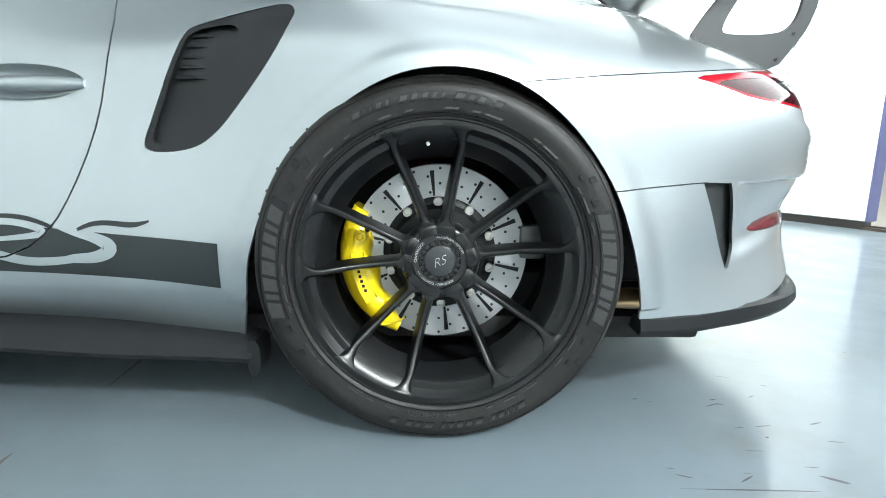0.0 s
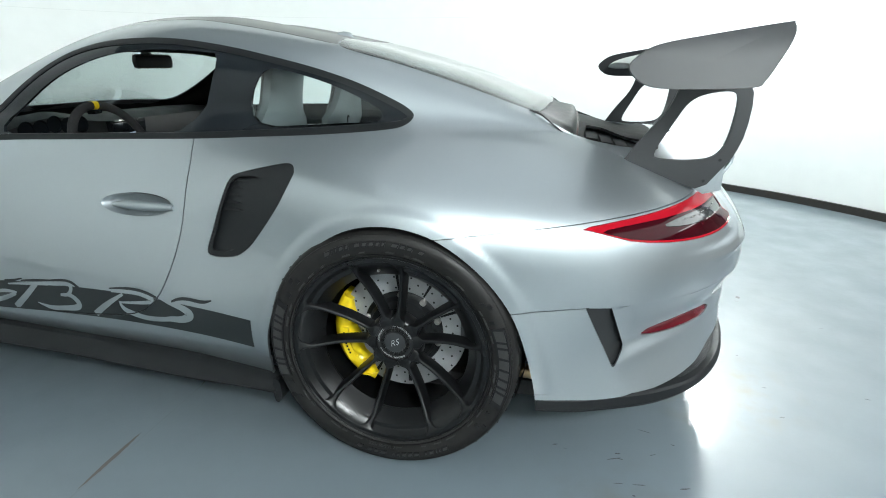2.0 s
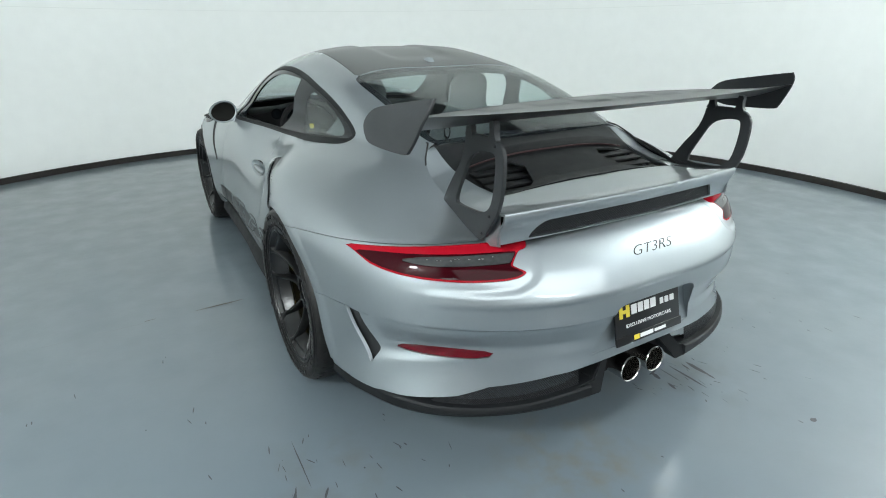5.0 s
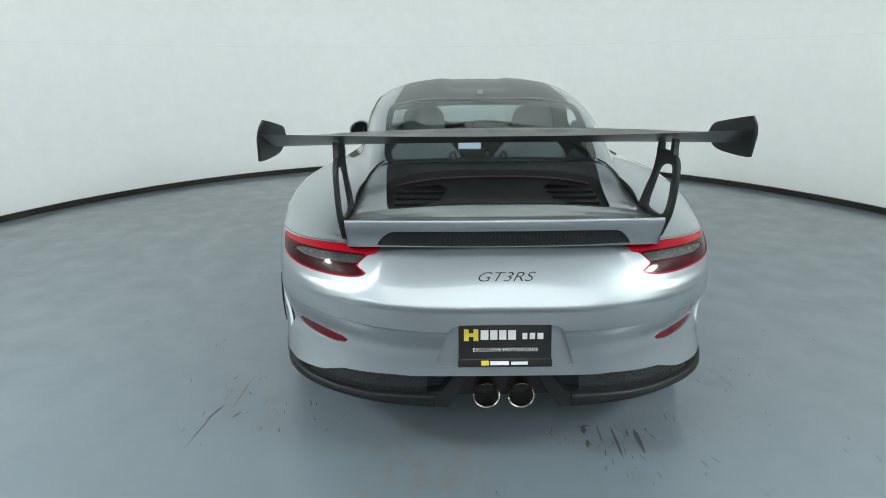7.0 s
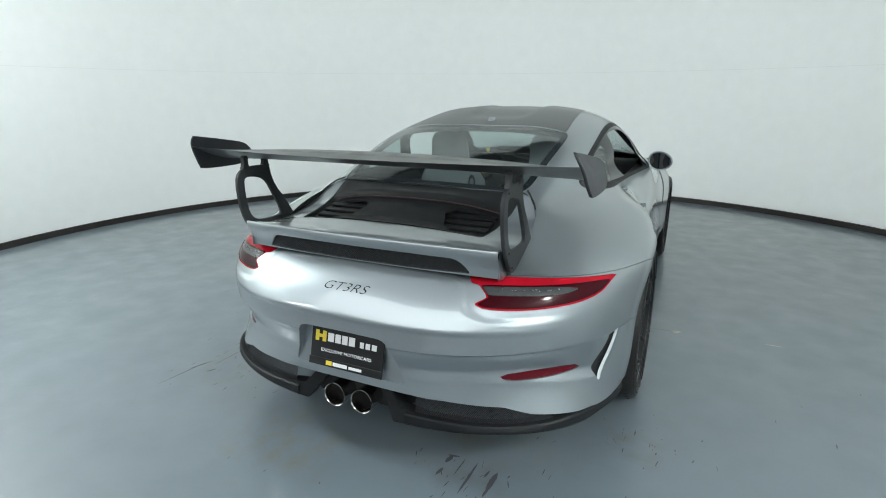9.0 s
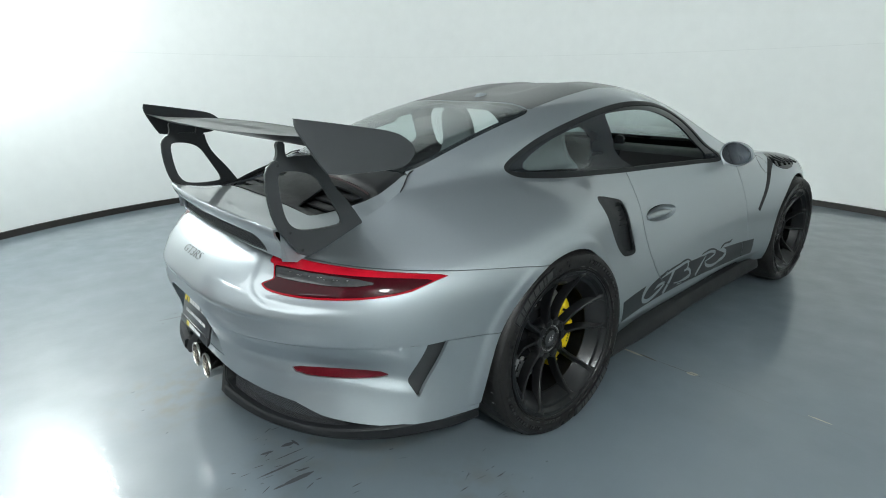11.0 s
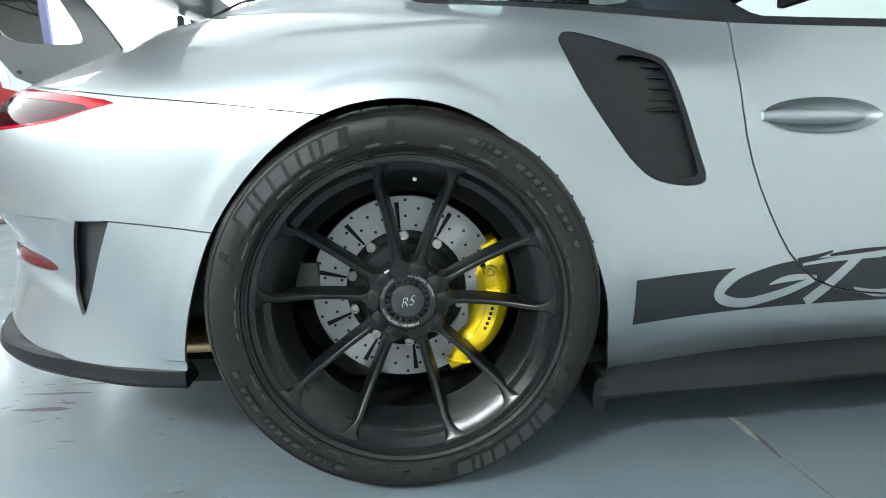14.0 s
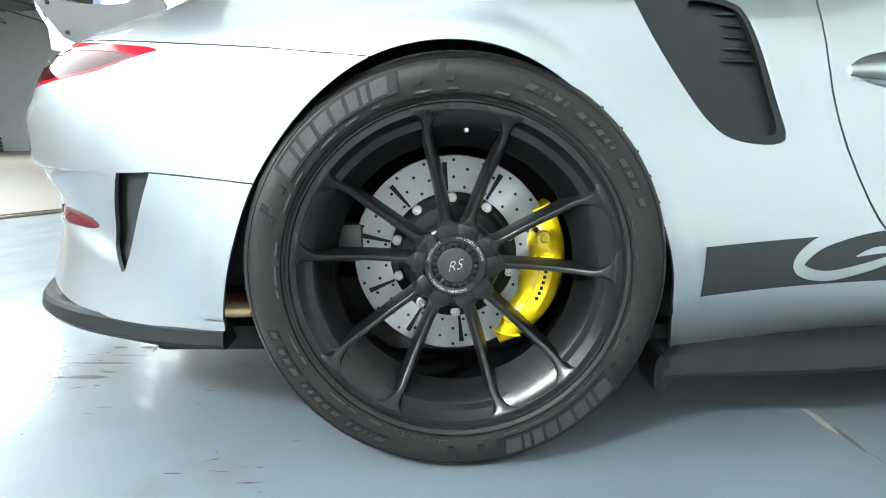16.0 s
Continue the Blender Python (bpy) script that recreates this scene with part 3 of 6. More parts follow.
# ---- panels set in the body ----
GLASS = bpy.data.materials.new("tinted_glass")
GLASS.use_nodes = True
b = GLASS.node_tree.nodes["Principled BSDF"]
b.inputs["Base Color"].default_value = (0.69, 0.79, 0.78, 1)
b.inputs["Roughness"].default_value = 0.0
b.inputs["Transmission Weight"].default_value = 1.0
b.inputs["IOR"].default_value = 1.12
b.inputs["Coat Weight"].default_value = 0.6
b.inputs["Coat Roughness"].default_value = 0.01
FRIT = material("black_glass_border", (0.008, 0.010, 0.012), 0.05, 0, 0.0, 0.05, 30, 0, 0.22)
GREY = material("dark_grey_satin_plastic", (0.0075, 0.0085, 0.0095), 0.52, 0, 0, 0.12, 400, 0.1, 0.24)


def carbon_material():
    m = material("glossy_carbon_weave", (0.03, 0.032, 0.034), 0.36, 0.1, 0.3)
    nt = m.node_tree
    tc = nt.nodes.new("ShaderNodeTexCoord")
    ch = nt.nodes.new("ShaderNodeTexChecker")
    ch.inputs["Scale"].default_value = 260
    ch.inputs["Color1"].default_value = (0.050, 0.052, 0.053, 1)
    ch.inputs["Color2"].default_value = (0.020, 0.021, 0.022, 1)
    nt.links.new(tc.outputs["Object"], ch.inputs["Vector"])
    nt.links.new(ch.outputs["Color"], nt.nodes["Principled BSDF"].inputs["Base Color"])
    return m


CARBON = carbon_material()
RED = material("red_lamp_lens", (0.27, 0.005, 0.012), 0.10, 0, 0.0, 0.05, 40, 0, 0.09)
RED.node_tree.nodes["Principled BSDF"].inputs["Subsurface Weight"].default_value = 0.0
DARKRED = material("smoked_red_lamp_lens", (0.026, 0.002, 0.004), 0.05, 0, 0.0, 0.08, 30, 0, 0.08)
CLEAR = material("clear_ribbed_lamp_lens", (0.035, 0.037, 0.038), 0.08, 0.0, 0.0, 0.3, 60, 0, 0.4)
CHROME = material("polished_steel", (0.62, 0.60, 0.57), 0.14, 1.0, 0, 0.08, 60)

for side in (-1, 1):
    door = part("door", mirrored_bm(door_me, side), SILVER, car, "silver door with its window lowered", fix=False)
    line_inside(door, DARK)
    # cupped recess and pull of the handle
    u, v = np.linspace(0, 2 * math.pi, 40, endpoint=False), np.linspace(.02, 1, 8)
    g = np.array([[(.8055 + .004 - .026 * math.sqrt(max(0, 1 - k * k)), HANDLE_Y + .127 * k * math.cos(a), HANDLE_Z + .0345 * k * math.sin(a)) for k in v] for a in u])
    g[:, :, 0] += (.703 - g[:, :, 2]) * .22 - .004
    part("handle_recess", grid_bm(g * np.array([side, 1, 1]), close_u=True), SILVER, door)
    s = np.linspace(0, 1, 26)
    rows = []
    for k in s:
        w = (math.sin(math.pi * min(1, .08 + k * .92)) ** .45)
        yy = HANDLE_Y - .130 + .225 * k
        rows.append([(.802 + .016 * w * math.cos(a) * (1 if math.cos(a) > 0 else .5) + (.003 - .004 * k), yy, HANDLE_Z - .004 + .0165 * w * math.sin(a)) for a in np.linspace(0, 2 * math.pi, 18, endpoint=False)])
    bm = grid_bm(np.array(rows) * np.array([side, 1, 1]), close_v=True)
    bmesh.ops.holes_fill(bm, edges=bm.edges)
    part("door_handle", bm, SILVER, door, "silver painted pull handle")
    part("window_trim", mirrored_bm(trim_me, side, (.0005, 0, 0)), BLACK, car, "black rubber window surround", fix=False)
    part("window_border", mirrored_bm(frit_me, side, (-.003, 0, 0)), FRIT, car, "glossy black window pillar and border", fix=False)
    q = part("quarter_window", mirrored_bm(quarter_me, side, (-.003, 0, 0)), GLASS, car, "fixed tinted quarter window", fix=False)
    q.visible_shadow = False
    vent = part("side_intake", mirrored_bm(bezel_me, side, (-.0015, 0, 0)), GREY, car, "dark grey air intake frame", fix=False)
    part("intake_insert", mirrored_bm(insert_me, side, (-.017, 0, 0)), GREY, vent, fix=False)
    for k in range(5):
        zc, yc = .790 - .020 * k, .455 + .007 * k
        rows = []
        for p in np.linspace(0, 1, 9):
            hgt = .002 + .0065 * math.sin(math.pi * p) ** .6
            yy = yc - .035 + .07 * p
            xb = .815 + .035 * (.742 - zc) / .13
            rows.append([(xb - .006, yy, zc - .003), (xb + hgt, yy, zc + .000), (xb + hgt - .001, yy, zc + .0022), (xb - .006, yy, zc + .008)])
        part("intake_slat", grid_bm(np.array(rows) * np.array([side, 1, 1]), close_v=True), GREY, vent)

roof_bm = both_bm(roof_me)
for v in roof_bm.verts:
    k = min(1, max(0, (.205 - abs(v.co.x)) / .075)) * min(1, max(0, (v.co.y - .42) / .18)) * min(1, max(0, (1.27 - v.co.y) / .10))
    v.co.z -= .010 * k * k * (3 - 2 * k)
part("roof_panel", roof_bm, CARBON, car, "exposed carbon fibre roof panel with a shallow middle channel", fix=False)
rear_glass = part("rear_window", both_bm(glass_me), GLASS, car, "tinted rear window", fix=False)
rear_glass.visible_shadow = False
shield = part("windscreen", both_bm(shield_me), GLASS, car, "clear windscreen", fix=False)
shield.visible_shadow = False
border = minus(common(BASE, prism(inset(GLASS_REAR, .003), top_map, .9, 1.5)), prism(inset(GLASS_REAR, .03), top_map, .9, 1.5))
part("rear_window_border", both_bm(border, (0, 0, -.005)), FRIT, car, fix=False)
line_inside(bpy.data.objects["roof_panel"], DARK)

# tail lamps
LOWER = rounded([(.035, .7160), (.1245, .7285), (.277, .7400), (.417, .7450), (.534, .7455), (.540, .742), (.528, .716), (.532, .711), (.564, .697), (.568, .692), (.543, .683), (.455, .679), (.3545, .680), (.2295, .684), (.12, .692), (.068, .705)], 1)
STRIP = rounded([(.19, .718), (.277, .7345), (.417, .7415), (.532, .7420), (.535, .739), (.527, .7195), (.522, .7175), (.41, .7145), (.28, .711)], 1)
red_me = minus(lamp_me, prism(LOWER, corner_map, -.2, .3), prism(STRIP, corner_map, -.2, .3))
dark_me = minus(common(lamp_me, prism(inset(LOWER, .0004), corner_map, -.2, .3)), prism(STRIP, corner_map, -.2, .3))
strip_me = common(lamp_me, prism(inset(STRIP, .0004), corner_map, -.2, .3))


def lamp_along(c):
    return -.716 * (-c.x - .83) - .698 * (c.y + .47)


def lamp_out(c):
    return .698 * (-c.x - .83) - .716 * (c.y + .47)


REFLECT = material("deep_red_reflector", (0.075, 0.002, 0.006), 0.10, 0, 0.0, 0.2, 120, 0, 0.3)
for side in (-1, 1):
    lamp = part("tail_light", mirrored_bm(red_me, side), RED, car, "red wraparound tail lamp with smoked lower lens", fix=False)
    part("smoked_lens", mirrored_bm(dark_me, side, (-.001, 0, 0)), DARKRED, lamp, fix=False)
    part("clear_lens", mirrored_bm(strip_me, side, (-.003, .002, 0)), CLEAR, lamp, "clear ribbed indicator strip", fix=False)
    for k in range(15):
        a, zz = .29 + .0135 * k, .7290 + .0004 * k
        q = min((v.co for v in strip_me.vertices), key=lambda c: (lamp_along(c) - a) ** 2 + (c.z - zz) ** 2 - .0001 * lamp_out(c))
        rib = box_bm(-.0030, .0030, -.0010, .0010, -.0011, .0011, .0004)
        rib.transform(Matrix.Translation((q.x * -side, q.y, q.z)) @ Matrix.Rotation(side * radians(44), 4, "Z"))
        part("lamp_rib", rib, CHROME, lamp)
    part("bumper_reflector", mirrored_bm(refl_me, side, (-.003, .003, 0)), REFLECT, car, "red bumper reflector", fix=False)

# ---- tail: engine lid, grilles, lip, exhaust, plate ----
SLOTGREY = material("grey_slot_plastic", (0.018, 0.0195, 0.021), 0.5, 0, 0, 0.1, 200, 0, 0.35)
MESHBLACK = material("black_grille_mesh", (0.022, 0.023, 0.025), 0.4, 0.2, 0, 0.1, 50)
LY = [-.33, -.36, -.40, -.46, -.52, -.60, -.70, -.80, -.87, -.925]
LXE = [.452, .473, .503, .532, .546, .547, .540, .536, .534, .532]
LZE = [.966, .957, .928, .884, .859, .843, .838, .847, .862, .873]
LZC = [.970, .962, .950, .933, .918, .899, .885, .877, .874, .878]


def lid_point(s, t):
    """A point of the engine lid: s from the rear window to the trailing edge, t from the middle outwards."""
    y = -.33 - .595 * s
    xe, ze, zc = (float(np.interp(-y, [-v for v in LY], c)) for c in (LXE, LZE, LZC))
    bulge = .020 * max(0, math.sin(math.pi * min(1, max(0, (s - .02) / .62)))) ** 1.2 * max(0, 1 - (t * xe / .43) ** 4)
    return (-t * xe, y + .036 * t * t * s ** 3, zc + (ze - zc) * t ** 2.4 + bulge)


def lid_grid(nu=60, nt=44):
    rows = []
    for s in np.linspace(0, 1, nu):
        rows.append([lid_point(s, t) for t in np.linspace(1, 0, nt)])
    last = np.array(rows[-1])
    for dy, dz in ((-.004, -.002), (-.006, -.006), (-.004, -.022), (.004, -.038), (.014, -.055), (.022, -.075), (.026, -.102)):
        rows.append((last + np.array([0, dy, dz])).tolist())
    return np.array(rows)


lid_me = shell(lid_grid(), .007, up=True)
GRILLE = rounded([(-.25, .838), (.36, .836), (.395, .826), (.43, .785), (.425, .778), (-.25, .780)], 1)
ENGINE_PANEL = rounded([(-.25, -.325), (.43, -.325), (.44, -.36), (.425, -.55), (.408, -.70), (.385, -.722), (-.25, -.738)], 2)
LOUVRE = rounded([(.165, -.505), (.36, -.487), (.392, -.50), (.388, -.66), (.365, -.685), (.24, -.69)], 1)
lid_silver = minus(lid_me, prism(GRILLE, rear_map, .5, 1.2), prism(ENGINE_PANEL, top_map, .7, 1.3))
panel_me = minus(common(lid_me, prism(inset(ENGINE_PANEL, .0015), top_map, .7, 1.3)), prism(LOUVRE, top_map, .7, 1.3))
lid = part("engine_lid", both_bm(lid_silver), SILVER, car, "silver ducktail engine lid", fix=False)
for side in (-1, 1):
    rows = []
    for s in np.linspace(.10, .97, 24):
        x, y, z = lid_point(s, 1)
        rows.append([(side * (abs(x) - .002), y, z - .004), (side * (abs(x) - .002), y, z - .05), (side * (abs(x) - .004), y, z - .10)])
    part("lid_edge", grid_bm(np.array(rows)), SILVER, lid)
for side in (-1, 1):
    rows = []
    for q in np.linspace(-.02, .62, 40):
        x, y, z = lid_point(max(0, q), 1)
        y -= min(0, q) * .6
        rows.append([(side * (abs(x) + .0015 + .0034 * math.cos(a)), y, z + .0085 + .0034 * math.sin(a)) for a in np.linspace(0, 2 * math.pi, 8, endpoint=False)])
    part("lid_seam", grid_bm(np.array(rows), close_v=True), DARK, lid, "dark joint round the engine lid")
cover_bm = both_bm(panel_me, (0, 0, -.001))
for v in cover_bm.verts:
    k = min(1, max(0, (-.458 - v.co.y) / .012))
    v.co.z += min(1, max(0, (.435 - abs(v.co.x)) / .03)) * (.008 - .030 * k * min(1, max(0, (v.co.y + .738) / .10)))
panel = part("engine_cover", cover_bm, GREY, car, "black plastic engine cover with louvres", fix=False)
rows = []
for x in np.linspace(-.385, .385, 30):
    z = lid_point((.468 - .33) / .595, abs(x) / .54)[2] - .014
    rows.append([(x, y, z + dz) for y, dz in ((-.460, -.004), (-.460, .002), (-.4715, .001), (-.4725, -.003))])
STRIPRED = material("dull_red_lens", (0.035, 0.003, 0.005), 0.45, 0, 0, 0.2, 120)
part("lamp_strip", grid_bm(np.array(rows), close_v=True), STRIPRED, panel, "thin red brake lamp strip")
for side in (-1, 1):
    for k in range(4):
        y0 = -.515 - .047 * k
        x0 = .175 + .016 * k
        z0 = .886 - .012 * k
        bm = box_bm(x0, .388, -.019, .019, -.004, .004, .002)
        bm.transform(Matrix.Translation((0, y0, z0)) @ Matrix.Rotation(radians(6), 4, "X"))
        for v in bm.verts:
            v.co.x *= side
        part("louvre_slat", bm, GREY, panel)
bm = grid_bm(np.array([[(x, y, .955 - .11 * (-.33 - y) / .4 - .07) for x in (-.45, .45)] for y in np.linspace(-.32, -.75, 5)]))
part("engine_bay_backing", bm, DARK, car)


def lattice(surface, nu, nv, du, width, name, parent, slant=1.0):
    """A woven grille: two sets of slanting wires over the patch surface(u, v), u and v from 0 to 1."""
    bm = bmesh.new()
    for sgn in (1, -1):
        for i in range(-nv, nu + nv):
            pts = []
            for j in np.linspace(0, 1, nv + 1):
                u = (i + sgn * slant * j * nv + (nv if sgn < 0 else 0) * 0) / nu
                if -1e-6 <= u <= 1 + 1e-6:
                    pts.append(np.array(surface(min(1, max(0, u)), j)))
            for a, b in zip(pts, pts[1:]):
                d = b - a
                d /= np.linalg.norm(d) + 1e-9
                w = np.cross(d, (0, 1, 0.15))
                w = w / (np.linalg.norm(w) + 1e-9) * width
                dep = np.array((0, width, 0))
                q = [a - w, a + w, b + w, b - w]
                vs = [bm.verts.new(p) for p in q] + [bm.verts.new(p + dep * 1.5) for p in q]
                bm.faces.new(vs[:4])
                for m in range(4):
                    bm.faces.new([vs[m], vs[(m + 1) % 4], vs[(m + 1) % 4 + 4], vs[m + 4]])
    return part(name, bm, MESHBLACK, parent, smooth=False)


def upper_grille(u, v):
    x = (u * 2 - 1) * .418
    y = -.894 + .034 * (x / .53) ** 2
    return (x, y + .003 * v, .781 + .055 * v)


lattice(upper_grille, 92, 7, .009, .0011, "upper_grille", car)
part("grille_backing", box_bm(-.44, .44, -.872, -.865, .772, .85), DARK, car)

# black lip round the foot of the bumper
PATH = [(.897, -.405), (.882, -.50), (.848, -.60), (.803, -.705), (.722, -.805), (.60, -.888), (.45, -.948), (.32, -.975), (.235, -.985)]
LIP_TOP = [.253, .256, .262, .266, .262, .257, .257, .263, .268]
LIP_LOW = [.214, .215, .219, .226, .229, .227, .225, .224, .224]
path = smooth_line(PATH, 60)
ztop = np.interp(np.linspace(0, 1, 60), np.linspace(0, 1, 9), LIP_TOP)
zlow = np.interp(np.linspace(0, 1, 60), np.linspace(0, 1, 9), LIP_LOW)
tan = np.gradient(path, axis=0)
tan /= np.linalg.norm(tan, axis=1)[:, None]
nrm = np.stack([-tan[:, 1], tan[:, 0]], 1)
nrm *= np.sign(nrm[:, :1] * path[:, :1] - nrm[:, 1:] * .3)
flare = np.interp(np.linspace(0, 1, 60), [0, .25, .5, 1], [.001, .006, .018, .022])
for side in (-1, 1):
    rows = []
    for p, n, a, b, f in zip(path, nrm, ztop, zlow, flare):
        prof = [(-.03, a + .002), (f - .006, a), (f, a - .006), (f + .003, b + .010), (f - .004, b), (-.05, b + .006)]
        rows.append([(side * (p[0] + n[0] * d), p[1] + n[1] * d, z) for d, z in prof])
    bm = grid_bm(np.array(rows), close_v=True)
    bmesh.ops.holes_fill(bm, edges=bm.edges)
    lip = part("rear_lip", bm, BLACK, car, "satin black lower bumper lip")
    # upright fin that closes the lip beside the exhaust
    fin = [(.245, -1.006, .226), (.190, -1.008, .224), (.110, -.955, .338), (.163, -.972, .338), (.214, -.992, .276), (.290, -.990, .266)]
    bm = bmesh.new()
    top = [bm.verts.new((side * x, y, z)) for x, y, z in fin]
    low = [bm.verts.new((side * (x + .006), y + .055, z - .002)) for x, y, z in fin]
    bm.faces.new(top)
    bm.faces.new(low[::-1])
    for i in range(6):
        bm.faces.new([top[i], low[i], low[(i + 1) % 6], top[(i + 1) % 6]])
    bmesh.ops.recalc_face_normals(bm, faces=bm.faces)
    bmesh.ops.bevel(bm, geom=list(bm.edges), offset=.004, segments=2, affect="EDGES")
    part("diffuser_fin", bm, BLACK, lip)

    def lower_grille(u, v):
        s = 22 + u * 35
        i = int(min(58, s))
        w = s - i
        p = path[i] * (1 - w) + path[i + 1] * w
        q = nrm[i] * (1 - w) + nrm[i + 1] * w
        zt = float(np.interp(p[0], [.0, .13, .376, .57, .65, .73], [.337, .337, .337, .321, .294, .257]))
        zl = float(np.interp(s, np.arange(60), ztop)) - .003
        d = -.004 - .012 * v
        return (side * (p[0] + q[0] * d), p[1] + q[1] * d, zl + (zt + .006 - zl) * v)

    lattice(lower_grille, 78, 9, .009, .0011, "lower_grille", car)

# dark structure behind the bumper and under the floor
part("bumper_core", box_bm(-.58, .58, -.79, -.42, .24, .70, .03), DARK, car)
part("underbody", box_bm(-.72, .72, -.62, 3.1, .14, .20, .02), DARK, car)
part("bumper_core", box_bm(-.20, .20, -.93, -.80, .22, .38, .02), DARK, car)
for side in (-1, 1):
    part("slot_backing", mirrored_bm(common(BASE, prism(inset(SLOT, -.03), side_map, .5, 1.4)), side, (-.020, .005, 0)), SLOTGREY, car, fix=False)

# exhaust
for side in (-1, 1):
    bm = lathe([(-.15, .041), (-.01, .044), (0, .0465), (.006, .0468), (.009, .0455), (.006, .0425), (-.01, .041), (-.15, .038)], 48)
    bm.transform(Matrix.Translation((side * .060, -1.005, .273)) @ Matrix.Rotation(radians(-90), 4, "Z") @ Matrix.Rotation(radians(-3), 4, "Y"))
    pipe = part("exhaust_pipe", bm, CHROME, car, "polished steel exhaust tailpipe")
    disc = lathe([(0, .0), (0, .041)], 32)
    disc.transform(Matrix.Translation((side * .060, -.90, .273)) @ Matrix.Rotation(radians(-90), 4, "Z"))
    part("pipe_bore", disc, DARK, pipe)

# number plate with its frame
def recess_depth(z):
    return .046 * min(1, max(0, (z - .376) / .174))


rows = []
for x, z in RECESS:
    if x > 0:
        v = min((v.co for v in plate_recess.vertices), key=lambda c: (c.x + x) ** 2 + (c.z - z) ** 2 + .05 * (c.y + 1.1) ** 2)
        rows.append([(-x, v.y + .002, z), (-x, v.y + recess_depth(z) + .012, z)])
recess_bm = both_bm(plate_recess)
for v in recess_bm.verts:
    v.co.y += recess_depth(v.co.z) + .002
rec = part("plate_recess", recess_bm, SILVER, car, fix=False)
rows = [[(0, rows[0][0][1], rows[0][0][2]), (0, rows[0][1][1], rows[0][0][2])]] + rows[:-3]
for side in (-1, 1):
    part("recess_wall", grid_bm(np.array(rows) * (side, 1, 1)), SILVER, rec)
PLATE = material("black_plate_enamel", (0.008, 0.008, 0.009), 0.3, 0, 0.3, 0.1, 40)
INK = material("white_print", (0.75, 0.75, 0.75), 0.5)
GOLD = material("yellow_print", (0.70, 0.55, 0.05), 0.45)
plate_m = Matrix.Translation((0, -1.004, .470)) @ Matrix.Rotation(radians(-13), 4, "X")
bm = box_bm(-.156, .156, 0, .008, -.074, .076, .003)
bm.transform(plate_m)
plate = part("licence_plate", bm, PLATE, car, "black dealer plate in a black frame")


def on_plate(name, x0, x1, z0, z1, mat, lift=.0015):
    m = box_bm(x0, x1, -lift, .001, z0, z1)
    m.transform(plate_m)
    return part(name, m, mat, plate, smooth=False)


bm = box_bm(-.158, .158, -.004, .004, -.080, -.052, .002)
bm.transform(plate_m)
part("plate_frame", bm, PLATE, plate)
on_plate("plate_mark", -.138, -.122, .010, .050, GOLD)
on_plate("plate_mark", -.106, -.090, .010, .050, GOLD)
on_plate("plate_mark", -.122, -.106, .024, .036, GOLD)
for x0, x1 in ((-.082, -.056), (-.050, -.026), (-.020, .004), (.010, .036)):
    on_plate("plate_mark", x0, x1, .014, .046, INK)
for x0, x1 in ((.058, .074), (.082, .100), (.108, .128)):
    on_plate("plate_mark", x0, x1, .015, .036, INK)
on_plate("plate_mark", -.080, -.055, -.073, -.057, GOLD, .0055)
on_plate("plate_mark", -.050, .012, -.072, -.059, INK, .0055)
on_plate("plate_mark", .020, .075, -.071, -.061, INK, .0055)
for x, z in ((-.085, .072), (.085, .072)):
    bolt = lathe([(-.003, 0), (-.003, .004), (0, .0055), (.004, .0055)], 16)
    bolt.transform(plate_m @ Matrix.Translation((x, 0, z)) @ Matrix.Rotation(radians(90), 4, "Z"))
    part("plate_screw", bolt, CHROME, plate)


def text_mesh(body, size, shear=0.0, extrude=0.001, stretch=1.0, thick=0.0):
    """Lettering in the built-in font as a mesh in the xy plane, from x = 0."""
    cu = bpy.data.curves.new("text", "FONT")
    cu.body, cu.size, cu.shear, cu.extrude, cu.offset = body, size, shear, extrude, thick
    cu.resolution_u = 4
    ob = bpy.data.objects.new("text", cu)
    scene.collection.objects.link(ob)
    me = bpy.data.meshes.new_from_object(ob.evaluated_get(bpy.context.evaluated_depsgraph_get()))
    bpy.data.objects.remove(ob)
    bm = bmesh.new()
    bm.from_mesh(me)
    bmesh.ops.remove_doubles(bm, verts=bm.verts, dist=1e-6)
    for v in bm.verts:
        v.co.x *= stretch
    return bm


bm = text_mesh("EXCLUSIVE MOTORCARS", .0165, 0, .0006, 1.18)
w = max(v.co.x for v in bm.verts)
bm.transform(plate_m @ Matrix.Translation((-w / 2, -.001, -.026)) @ Matrix.Rotation(radians(90), 4, "X"))
part("plate_lettering", bm, INK, plate, smooth=False)
bm = text_mesh("GT3RS", .040, .45, .0008, 1.6, -.0006)
w = max(v.co.x for v in bm.verts)
tail_skin = SKIN.reshape(-1, 3)
tail_skin = tail_skin[(tail_skin[:, 1] < -.8) & (tail_skin[:, 2] > .58) & (tail_skin[:, 2] < .82)]
for v in bm.verts:
    x, z = v.co.x - w / 2 - .003, .690 + v.co.y * .93
    d = (tail_skin[:, 0] - abs(x)) ** 2 + (tail_skin[:, 2] - z) ** 2 + 1e-7
    near = np.argsort(d)[:5]
    y = float((tail_skin[near, 1] / d[near]).sum() / (1 / d[near]).sum())
    v.co = Vector((x, y - .0012 - v.co.z * .6, z))
BADGE = material("gloss_black_badge", (0.006, 0.0065, 0.007), 0.30, 0.0, 0, 0.05, 80, 0, 0.25)
part("model_badge", bm, BADGE, car, "glossy black model lettering on the tail")

